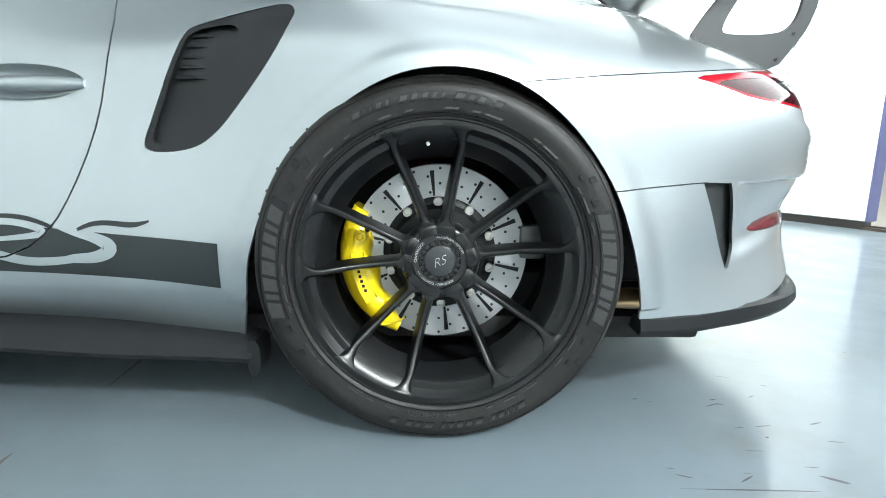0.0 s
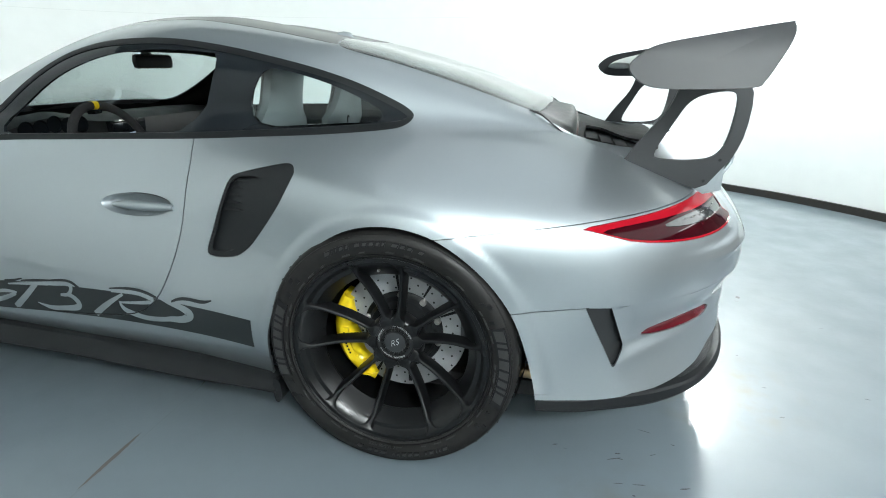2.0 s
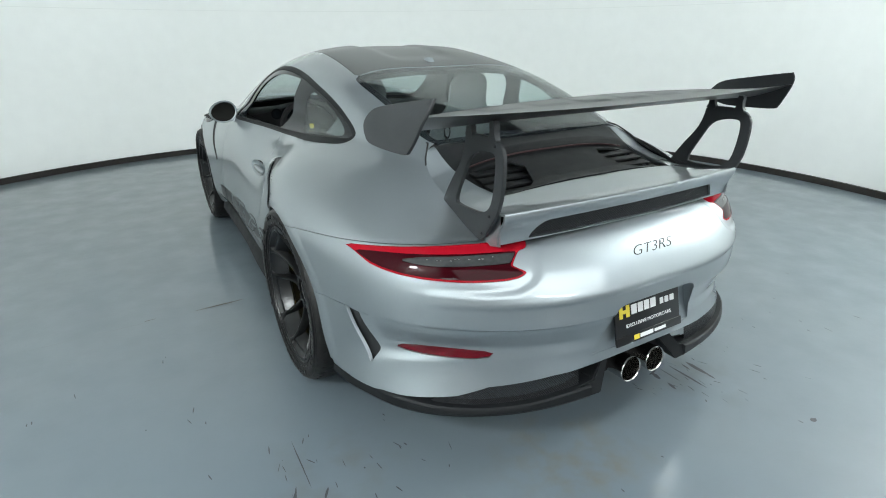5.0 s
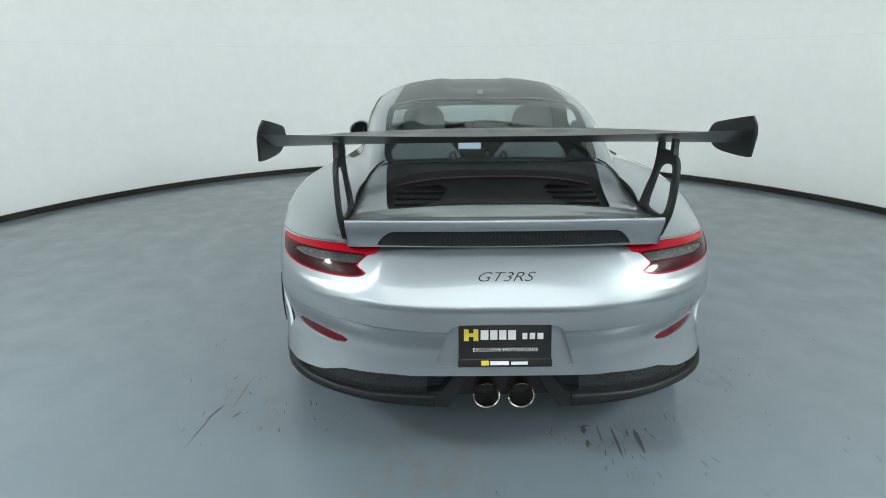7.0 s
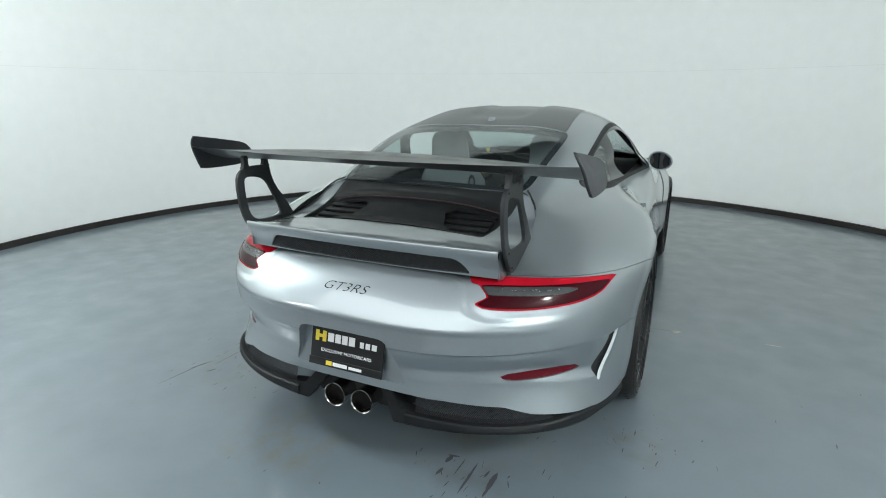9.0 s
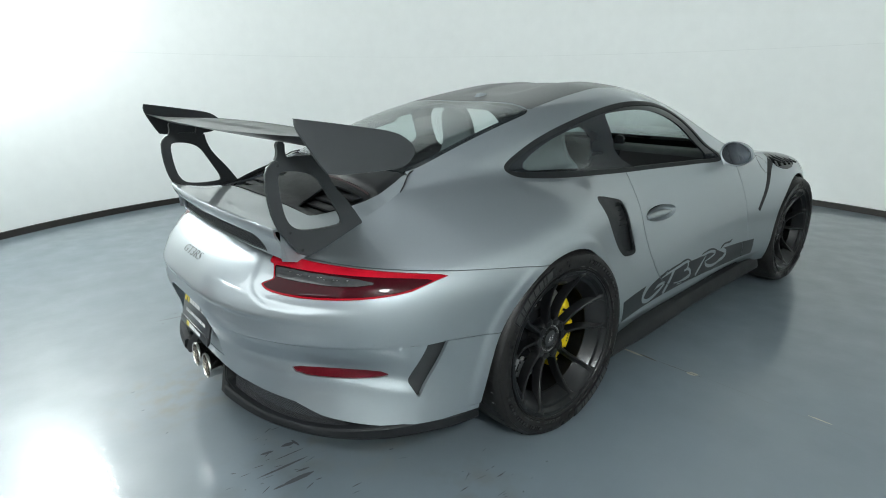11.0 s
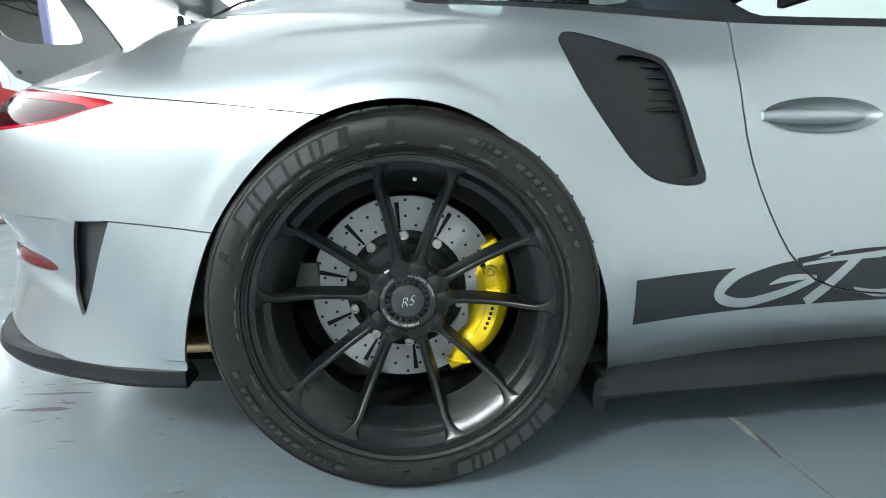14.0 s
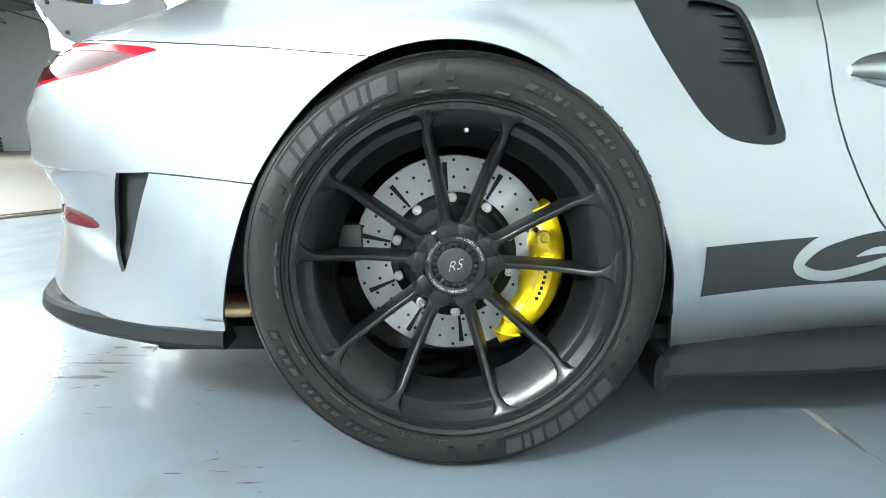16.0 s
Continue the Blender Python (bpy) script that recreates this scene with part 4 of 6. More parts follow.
# ---- wing, decals, mirrors, skirts ----
STRUT = rounded([(-.592, .836), (-.643, .916), (-.70, .985), (-.722, 1.035), (-.728, 1.080), (-.85, 1.083), (-.898, 1.066), (-.914, 1.03), (-.908, .935), (-.888, .872), (-.866, .842), (-.816, .772), (-.75, .790), (-.66, .815)], 1)
STRUT_HOLE = rounded([(-.672, .866), (-.725, .962), (-.752, 1.012), (-.79, 1.034), (-.858, 1.044), (-.877, 1.028), (-.866, .915), (-.842, .872), (-.80, .858), (-.70, .856)], 2)
WINGBLACK = material("satin_black_wing_paint", (0.018, 0.020, 0.022), 0.5, 0.05, 0.0, 0.06, 500, 0, 0.40)
wing_parts = []
for side in (-1, 1):
    me = minus(prism(STRUT, side_map, .543, .556), prism(STRUT_HOLE, side_map, .5, .6))
    bm = mirrored_bm(me, side)
    bmesh.ops.bevel(bm, geom=[e for e in bm.edges if len(e.link_faces) == 2 and e.calc_face_angle(0) > 1.2], offset=.0018, segments=2, affect="EDGES")
    strut = part("wing_strut", bm, WINGBLACK, car, "satin black swan-neck wing support plate")
    for y in (-.748, -.858):
        post = rounded([(y - .022, 1.070), (y + .022, 1.070), (y + .010, 1.092), (y + .013, 1.126), (y - .013, 1.126), (y - .010, 1.092)], 1)
        part("wing_bracket", mirrored_bm(prism(post, side_map, .541, .558), side), WINGBLACK, strut)
    for y, z in ((-.853, .860), (-.818, .800), (-.872, 1.060)):
        bolt = lathe([(-.004, .0045), (.0012, .0045), (.002, .003), (.001, .002), (.001, 0)], 14, (0, y, z))
        for v in bolt.verts:
            v.co.x = side * (v.co.x + .5565)
        part("bolt", bolt, GREY, strut)

# blade: spanwise sections of an arched aerofoil
rows = []
for x in np.linspace(-.778, .778, 72):
    c = 1 - (abs(x) / .778) ** 2.2
    lead = np.array((-.600 - .012 * (1 - c), 1.098 + .018 * c))
    trail = np.array((-.925 + .02 * (1 - c), 1.158 - .012 * c))
    sec = []
    up = [(t, 4 * .5 * .022 * (math.sqrt(t) - t) * 1.2 + .012 * c * math.sin(math.pi * t) ) for t in np.linspace(0, 1, 18) ** 1.7]
    dn = [(t, -.016 * math.sin(math.pi * t ** .7) - (.010 * c) * math.sin(math.pi * t)) for t in (np.linspace(1, 0, 18) ** 1.7)[1:-1]]
    for t, h in up + dn:
        p = lead + (trail - lead) * t
        sec.append((x, p[0], p[1] + h - .012 * math.sin(math.pi * t) * (1 - c)))
    rows.append(sec)
bm = grid_bm(np.array(rows), close_v=True)
bmesh.ops.holes_fill(bm, edges=bm.edges)
blade = part("wing_blade", bm, CARBON, car, "glossy carbon fibre rear wing blade")
blade_surface = np.array(rows)[:, :18]
LETTER = material("grey_wing_lettering", (0.055, 0.058, 0.06), 0.5, 0.1)


def blade_bar(x0, x1, s0, s1):
    """A flat bar lying on the blade, between spans x0 and x1 and chord parts s0 and s1."""
    g = []
    for a in np.linspace(x0, x1, max(3, int((x1 - x0) / .02) + 2)):
        i = (a + .778) / 1.556 * 71
        k = int(min(70, i))
        sec = blade_surface[k] * (1 - (i - k)) + blade_surface[k + 1] * (i - k)
        tt = np.linspace(0, 1, 18) ** 1.7
        g.append([[a, np.interp(s, tt, sec[:, 1]), np.interp(s, tt, sec[:, 2]) + .0006] for s in np.linspace(s0, s1, 5)])
    part("wing_mark", grid_bm(np.array(g)), LETTER, blade)


# plain block shapes across the blade
for k in range(7):
    x = -.56 + .165 * k
    blade_bar(x, x + .026, .30, .80)
    blade_bar(x + .026, x + .118, .30, .41)
    blade_bar(x + .026, x + .118, .69, .80)

PLATE_END = closed_curve([(-.566, 1.102), (-.582, 1.126), (-.63, 1.153), (-.74, 1.174), (-.892, 1.198), (-.908, 1.196), (-.908, 1.168), (-.882, 1.115), (-.858, 1.075), (-.835, 1.060), (-.72, 1.055), (-.625, 1.058), (-.584, 1.076)], 5)
for side in (-1, 1):
    n = len(PLATE_END)
    ctr = PLATE_END.mean(0)
    g = []
    for k, dx in ((0.02, 0), (.5, 0), (.86, 0), (.985, -.0005), (1, -.003), (1, -.008), (.985, -.0105), (.86, -.011), (.5, -.011), (.02, -.011)):
        ring = []
        for p in PLATE_END:
            q = ctr + (p - ctr) * k
            x = .795 + dx + .028 * max(0, (1.13 - q[1]) / .07) ** 1.3 * .55 - .045 * max(0, (q[1] - 1.125) / .07) ** 1.4 * .6
            ring.append((side * x, q[0], q[1]))
        g.append(ring)
    bm = grid_bm(np.array(g), close_v=True)
    bmesh.ops.holes_fill(bm, edges=bm.edges)
    part("wing_endplate", bm, WINGBLACK, car, "satin black curved wing endplate")

# dark side stripe with the letters left open
BAND_Y = [.432, .55, .66, .75, .86, 1.0, 1.2, 1.5, 1.86]
BAND_LOW = [.306, .318, .325, .329, .332, .333, .328, .319, .306]
BAND_HIGH = [.396, .404, .411, .418, .425, .428, .426, .414, .394]
STRIPE = np.concatenate([smooth_line(np.stack([BAND_Y, BAND_LOW], 1), 40), smooth_line(np.stack([BAND_Y, BAND_HIGH], 1)[::-1], 40)])
STRIPE_MAT = material("dark_grey_vinyl", (0.011, 0.014, 0.0155), 0.40, 0, 0.0, 0.08, 300, 0, 0.3)
C_STRIPE = prism(STRIPE, side_map, .5, 1.4)
DOOR_LINE = np.array([q for q in DOOR if q[1] < .60 and q[0] < 1.2])
DOOR_GAP = slit(DOOR_LINE, side_map, .5, 1.4, .0022)
GAP = prism([(1.722, .25), (1.728, .25), (1.728, .5), (1.722, .5)], side_map, .5, 1.4)
for side in (-1, 1):
    def along_car(u):
        return 1.60 - u if side < 0 else .55 + u

    def brush(*stroke):
        """A cutter along one pen stroke of (reading distance, height in the band, pen width)."""
        p = np.array(stroke, float)
        y = along_car(p[:, 0])
        low, high = np.interp(y, BAND_Y, BAND_LOW), np.interp(y, BAND_Y, BAND_HIGH)
        q = np.stack([y, low + (high - low) * p[:, 1], p[:, 2]], 1)
        q = smooth_line(q, 8 * len(p))
        t = np.gradient(q[:, :2], axis=0)
        t /= np.linalg.norm(t, axis=1)[:, None]
        n = np.stack([-t[:, 1], t[:, 0]], 1) * np.maximum(q[:, 2:], .002) / 2
        return prism(np.concatenate([q[:, :2] + n, (q[:, :2] - n)[::-1]]), side_map, .5, 1.4)

    open_strokes = [
        brush((.270, 1.04, .006), (.20, 1.08, .016), (.13, .98, .021), (.075, .72, .023), (.058, .42, .022), (.085, .22, .020), (.15, .21, .018), (.21, .36, .016), (.262, .56, .012)),
        brush((.165, .53, .003), (.19, .60, .011), (.235, .63, .012), (.268, .60, .007)),
        brush((.248, .04, .022), (.305, .50, .021), (.368, 1.08, .018)),
        brush((.235, .90, .005), (.31, .95, .009), (.41, .98, .008)),
        brush((.40, .98, .005), (.45, 1.04, .012), (.502, .98, .015), (.497, .80, .014), (.455, .66, .008)),
        brush((.457, .67, .008), (.512, .60, .017), (.527, .40, .021), (.47, .20, .018), (.40, .17, .015), (.352, .30, .004)),
        brush((.588, .10, .022), (.64, .52, .018), (.705, .96, .009)),
        brush((.66, 1.0, .005), (.72, 1.06, .012), (.79, 1.03, .015), (.815, .92, .014), (.77, .76, .011), (.69, .66, .006)),
        brush((.69, .70, .006), (.70, .50, .014), (.735, .33, .018), (.78, .25, .017), (.83, .27, .0165), (.88, .36, .014)),
        brush((.85, .30, .012), (.88, .37, .018), (.93, .48, .024), (.950, .66, .028), (.925, .85, .022), (.885, .97, .020), (.845, 1.12, .020))]
    caps = [
        brush((.225, 1.0, .010), (.265, 1.05, .008), (.30, 1.13, .004)),
        brush((.295, 1.05, .005), (.35, 1.09, .009), (.415, 1.13, .006)),
        brush((.395, 1.10, .004), (.45, 1.17, .008), (.51, 1.13, .008), (.535, .96, .008)),
        brush((.655, 1.10, .004), (.72, 1.18, .008), (.79, 1.16, .009), (.835, 1.02, .007)),
        brush((.885, 1.02, .006), (.91, 1.16, .009), (.96, 1.24, .010), (1.0, 1.25, .010), (1.03, 1.36, .004))]
    band = minus(common(BASE, C_STRIPE), *C_ARCH, DOOR_GAP, GAP)
    for stroke in open_strokes:
        whole = sum(f.area for f in band.polygons)
        least = whole - 2.8 * sum(f.area for f in stroke.polygons if abs(f.normal.x) > .9) / 2
        for folded in (True, False):
            cut = boolean(band, stroke, "DIFFERENCE", folded)
            left = sum(f.area for f in cut.polygons)
            if least < left < whole:
                band = cut
                break
    part("side_stripe", mirrored_bm(band, side, (.0010, 0, 0)), STRIPE_MAT, car, "dark grey side stripe with cut-out letters", fix=False)
    for stroke in caps:
        cap = minus(common(BASE, stroke), DOOR_GAP)
        if len(cap.polygons):
            part("stripe_flourish", mirrored_bm(cap, side, (.0012, 0, 0)), STRIPE_MAT, car, fix=False)

# side skirts
for side in (-1, 1):
    ys = np.linspace(2.06, .385, 50)
    rows = []
    for y in ys:
        x = float(np.interp(y, [.38, .50, .9, 1.4, 2.1], [.862, .850, .838, .820, .80]))
        zt = float(np.interp(y, [.38, .45, .68, .91, 1.4, 2.1], [.186, .192, .211, .221, .232, .242]))
        zb = float(np.interp(y, [.38, .68, .91, 1.4, 2.1], [.143, .150, .161, .165, .165]))
        o = .018 + .012 * math.sin(math.pi * min(1, (y - .38) / .8))
        rows.append([(side * (x - .05), y, zt + .01), (side * (x - .004), y, zt), (side * (x + o * .5), y, (zt + zb) / 2 + .012), (side * (x + o), y, zb + .010), (side * (x + o - .004), y, zb), (side * (x - .06), y, zb + .004)])
    bm = grid_bm(np.array(rows), close_v=True)
    bmesh.ops.holes_fill(bm, edges=bm.edges)
    skirt = part("side_skirt", bm, BLACK, car, "satin black side skirt")
    flap = rounded([(.395, .190), (.370, .190), (.366, .14), (.376, .112), (.388, .112), (.394, .130)], 1)
    part("mud_flap", mirrored_bm(prism(flap, side_map, .80, .875), side), BLACK, skirt)

# door mirrors
MIRROR = material("mirror_glass", (0.06, 0.065, 0.07), 0.02, 1.0)
for side in (-1, 1):
    g = []
    for t in np.linspace(0, 1, 14):
        r = math.sqrt(max(0, 1 - (t * .97) ** 2))
        y = 1.505 + .085 * t
        g.append([(side * (.812 + .078 * (r ** .7) * math.cos(a) * (1 + .1 * math.cos(a))), y + .012 * math.cos(a), .913 + .064 * (r ** .7) * math.sin(a) - .006 * math.cos(a)) for a in np.linspace(0, 2 * math.pi, 36, endpoint=False)])
    bm = grid_bm(np.array(g), close_v=True)
    bmesh.ops.holes_fill(bm, edges=bm.edges)
    m = part("door_mirror", bm, SILVER, car, "silver door mirror on a black stalk")
    ring = [[(side * (.812 + (.078 * k) * math.cos(a) * (1 + .1 * math.cos(a))), 1.505 - dy + .012 * math.cos(a), .913 + .064 * k * math.sin(a) - .006 * math.cos(a)) for a in np.linspace(0, 2 * math.pi, 36, endpoint=False)] for k, dy in ((.99, 0), (.93, .006), (.86, .002), (.85, -.004))]
    part("mirror_rim", grid_bm(np.array(ring), close_v=True), SILVER, m)
    disc = [[(side * (.812 + (.078 * k) * math.cos(a) * (1 + .1 * math.cos(a))), 1.5030 + .012 * math.cos(a) * k, .913 + .064 * k * math.sin(a) - .006 * math.cos(a)) for a in np.linspace(0, 2 * math.pi, 36, endpoint=False)] for k in (.86, .4, .02)]
    bm = grid_bm(np.array(disc), close_v=True)
    bmesh.ops.holes_fill(bm, edges=bm.edges)
    part("mirror_glass", bm, MIRROR, m)
    stalk = grid_bm(np.array([[(side * x, y + dy, z + dz) for dy, dz in ((-.018, -.01), (.022, -.01), (.022, .012), (-.018, .012))] for x, y, z in ((.735, 1.50, .862), (.765, 1.52, .862), (.79, 1.53, .875), (.81, 1.535, .89))]), close_v=True)
    bmesh.ops.holes_fill(stalk, edges=stalk.edges)
    part("mirror_stalk", stalk, SILVER, m)

# roof aerial
g = []
for t in np.linspace(0, 1, 8):
    r = (1 - .30 * t) * (1 if t < .8 else math.sqrt(max(.03, 1 - ((t - .8) / .2) ** 2)))
    ring = [(math.copysign(abs(math.cos(a)) ** .55, math.cos(a)), math.copysign(abs(math.sin(a)) ** .75, math.sin(a))) for a in np.linspace(0, 2 * math.pi, 24, endpoint=False)]
    g.append([(.021 * r * c, .448 + .036 * r * s + .008 * t, 1.208 + .025 * t) for c, s in ring])
part("roof_aerial", grid_bm(np.array(g), close_v=True), SILVER, car, "small silver roof aerial")

# louvres over the front wheels and the slots behind them
LOUVRE_TOP = rounded([(.655, 2.27), (.665, 2.40), (.64, 2.58), (.74, 2.56), (.795, 2.44), (.80, 2.30), (.76, 2.20)], 1)
C_LOUVRE = prism(LOUVRE_TOP, top_map, .6, 1.0)
SLOT_F = smooth_line([(2.22, .808), (2.10, .765), (1.99, .685), (1.92, .61), (1.885, .56)], 20)
slot_f = common(open_body, slit(SLOT_F, side_map, .5, 1.4, .014))
louvre_me = common(open_body, C_LOUVRE)
for side in (-1, 1):
    lv = part("fender_louvre", mirrored_bm(louvre_me, side, (.001, 0, .0015)), FRIT, car, "black wheel arch louvres", fix=False)
    for k in range(5):
        y = 2.26 + .062 * k
        bm = box_bm(.665, .785, y - .004, y + .016, -.004, .006, .002)
        for v in bm.verts:
            v.co.z += .845 - .34 * max(0, v.co.x - .63) - .10 * max(0, y - 2.3)
            v.co.x *= side
        part("louvre_blade", bm, BLACK, lv)
    part("fender_slot", mirrored_bm(slot_f, side, (.0012, 0, .0005)), DARK, car, fix=False)

# round fuel flap in the right front fender, outlined by its joint
FLAP = [(2.07 + .058 * math.cos(a), .798 + .050 * math.sin(a)) for a in np.linspace(0, 2 * math.pi, 40, endpoint=False)]
ring = minus(common(BASE, prism(FLAP, side_map, .5, 1.4)), prism(inset(np.array(FLAP), .0026), side_map, .5, 1.4))
part("fuel_flap_joint", mirrored_bm(ring, 1, (.0006, 0, .0004)), DARK, car, fix=False)
# small amber marker in front of each front wheel
AMBER = material("amber_marker_lens", (0.60, 0.16, 0.01), 0.2, 0, 0, 0.1, 60)
marker = common(BASE, prism([(2.80, .53), (2.80, .565), (2.90, .57), (2.90, .54)], side_map, .5, 1.4))
for side in (-1, 1):
    part("side_marker", mirrored_bm(marker, side, (.0008, 0, 0)), AMBER, car, "small amber side marker", fix=False)

# ---- wheels and brakes ----
DISC = material("ceramic_brake_disc", (0.33, 0.34, 0.35), 0.45, 0.5, 0, 0.12, 300, 0.1)
STEEL = material("dull_steel", (0.45, 0.44, 0.42), 0.35, 0.9, 0, 0.1, 80)
COPPER = material("heat_tinted_steel", (0.42, 0.30, 0.17), 0.35, 0.9, 0, 0.25, 30)
SIDEWALL = material("raised_tyre_rubber", (0.005, 0.005, 0.006), 0.45, 0, 0, 0.1, 80, 0, 0.25)
WORN = material("worn_grey_rubber", (0.020, 0.020, 0.020), 0.38, 0, 0, 0.3, 120, 0.2)
CAST = material("grey_cast_iron", (0.10, 0.10, 0.10), 0.5, 0.6, 0, 0.3, 40, 0.2)
PRINT = material("pale_grey_print", (0.42, 0.42, 0.42), 0.5)
LOCKBLACK = material("black_anodised_lock", (0.012, 0.0125, 0.013), 0.35, 0.3, 0, 0.08, 200)
HUBGREY = material("dark_grey_hub_cap", (0.022, 0.024, 0.026), 0.28, 0.2)


def arc_block(r0, r1, a0, a1, x0, x1, n=8, skew=0.0):
    """A raised block on the tyre's side, between radii and angles."""
    bm = bmesh.new()
    rows = []
    for a in np.linspace(a0, a1, n):
        rows.append([(x, r * math.cos(a + k), r * math.sin(a + k)) for x, r, k in ((x0, r0, 0), (x1, r0 + .0006, 0), (x1, r1 - .0006, skew), (x0, r1, skew))])
    bm = grid_bm(np.array(rows), close_v=True)
    bmesh.ops.holes_fill(bm, edges=bm.edges)
    return bm


def build_wheel(radius, rim_r, width, name, words):
    """A wheel about its own axis; x = 0 is the tyre's outer face, the car lies at -x. Returned at the origin."""
    w = new(name)
    s, q = [], radius - rim_r
    s = [(-.012, rim_r - .004), (-.004, rim_r + .004), (.000, rim_r + q * .25), (.004, rim_r + q * .5), (.000, rim_r + q * .72), (-.010, rim_r + q * .88), (-.022, radius - .003), (-.040, radius), (-width + .04, radius), (-width + .022, radius - .003), (-width, rim_r + q * .6), (-width + .01, rim_r)]
    part("tyre", lathe(smooth_line(s, 40), 120), RUBBER, w, "low-profile black tyre")
    # ring lines and raised marks on the side
    for rr in (.10, .80):
        part("tyre_bead", lathe([(-.008, rim_r + q * rr - .0014), (.0016 if rr < .5 else -.0025, rim_r + q * rr), (-.008, rim_r + q * rr + .0014)], 96), SIDEWALL, w)
    tmp = bpy.data.meshes.new("tmp")
    tyre_marks, tyre_bands = bmesh.new(), bmesh.new()
    base, top = rim_r + q * .34, rim_r + q * .68

    def mark(to, *args):
        b = arc_block(*args)
        b.to_mesh(tmp)
        b.free()
        to.from_mesh(tmp)

    for start in words:
        # a dark band with eight broad raised marks, and a chequered end on both sides
        mark(tyre_bands, base - .004, top + .004, start + .02, start - .72, -.001, .0050, 16, -.02)
        a = start
        for wd in (.095, .03, .075, .08, .065, .055, .03, .085):
            mark(tyre_marks, base, top, a, a - wd, .0, .0062, 5, -.02)
            a -= wd + .022
        for a in (start + .06, start - .80):
            for i in range(5):
                for j in range(2):
                    if (i + j) % 2 == 0 and i + j != 2:
                        mark(tyre_bands, base + (top - base) * j * .5, base + (top - base) * (j + 1) * .5, a + (.042 * i if a > start else -.042 * i), a + (.042 * i + .036 if a > start else -.042 * i - .036), .0, .0052, 4, -.01)
        # the long name, in narrower marks
        a = start - 1.35
        for wd in (.06, .02, .02, .045, .03, 0, .055, .045, .045, .035, .03, 0, .06, .045, .045, 0, .05):
            if wd:
                mark(tyre_bands, base + .004, top - .006, a, a - wd, .0, .0054, 4, -.015)
                mark(tyre_marks, base + .0075, top - .0095, a - .007, a - wd + .007, .0, .0062, 4, -.012)
            a -= max(wd, .022) + .014
    for k in range(46):
        if k % 7 not in (0, 4):
            mark(tyre_marks, rim_r + q * .17, rim_r + q * .235, k * .137, k * .137 + .05 + .03 * (k % 3), -.004, .0012, 3, -.01)
    tagged(part("sidewall_band", tyre_bands, SIDEWALL, w, "raised maker's marks as plain blocks"), kind="stuff")
    tagged(part("sidewall_mark", tyre_marks, WORN, w), kind="stuff")
    bm = text_mesh("325/30 ZR 21" if width > .3 else "265/35 ZR 20", .016, .1, .0006, 1.0)
    wt = max(v.co.x for v in bm.verts)
    for v in bm.verts:
        a = radians(-100) + (v.co.x - wt / 2) / (rim_r + q * .2)
        r = rim_r + q * .27 - v.co.y
        v.co = Vector((.0035 + v.co.z, r * math.cos(a), r * math.sin(a)))
    part("tyre_size", bm, WORN, w, smooth=False)
    # grooves across and round the tread
    tread = bmesh.new()
    for k in range(48):
        a = k * math.pi / 24
        for x0, x1, lag in ((-.085, -.026, 0), (-width + .026, -width + .085, .03)):
            mark(tread, radius - .003, radius + .0009, a + lag, a + lag + .013, x0, x1, 3)
    tagged(part("tread_groove", tread, DARK, w), kind="stuff")
    for x in (-.095, -width / 2, -width + .095):
        part("tread_channel", lathe([(x - .005, radius - .002), (x - .004, radius + .0008), (x + .004, radius + .0008), (x + .005, radius - .002)], 96), DARK, w)
    # rim: flat lip, bevel, ledge, inner slope and the barrel behind
    o, k = -.006, rim_r / .2815
    rim = part("rim", lathe([(o - .012, rim_r + .001), (o - .001, rim_r + .001), (o + .001, rim_r - .001), (o + .001, rim_r - .003), (o - .003, rim_r - .005), (o - .003, rim_r - .0155), (o - .005, rim_r - .0172), (o - .017, rim_r - .0235), (o - .0195, rim_r - .0265), (o - .0215, rim_r - .0385), (o - .0240, rim_r - .0410), (o - .034, rim_r - .0450), (o - .062, rim_r - .0660), (o - .066, rim_r - .0670), (o - .072, rim_r - .0640), (o - .078, rim_r - .044), (o - .11, rim_r - .040), (o - .28, rim_r - .036), (o - .285, rim_r - .002)], 144), RIM, w, "satin black alloy rim", angle=28)
    # ten blade-like spokes in five pairs; each pair joins the lip in a round arch with a scooped cup behind it
    hub_x, tip_x = -.070, o - .0024
    r_in, r_lip = .058, rim_r - .0165
    rs = np.concatenate([np.linspace(r_in, .100, 12)[:-1], np.linspace(.100, r_lip - .040, 16)[:-1], np.linspace(r_lip - .040, r_lip - .001, 22), [r_lip + .004, r_lip + .008]])

    def lat_at(r):
        return k * float(np.interp(r / k, [.058, .097, .115, .1766, .228, .262, .275], [.0160, .0246, .0296, .0468, .0625, .0680, .0690]))

    def flare(r, radius):
        """How far an arch of the given radius has left the blade's edge towards the lip."""
        return radius - math.sqrt(max(0.0, radius ** 2 - min(radius, max(0.0, r - (r_lip - radius))) ** 2))

    def root(r):
        q = min(.016, max(0.0, .092 - r))
        return .016 - math.sqrt(.016 ** 2 - q * q * .98)

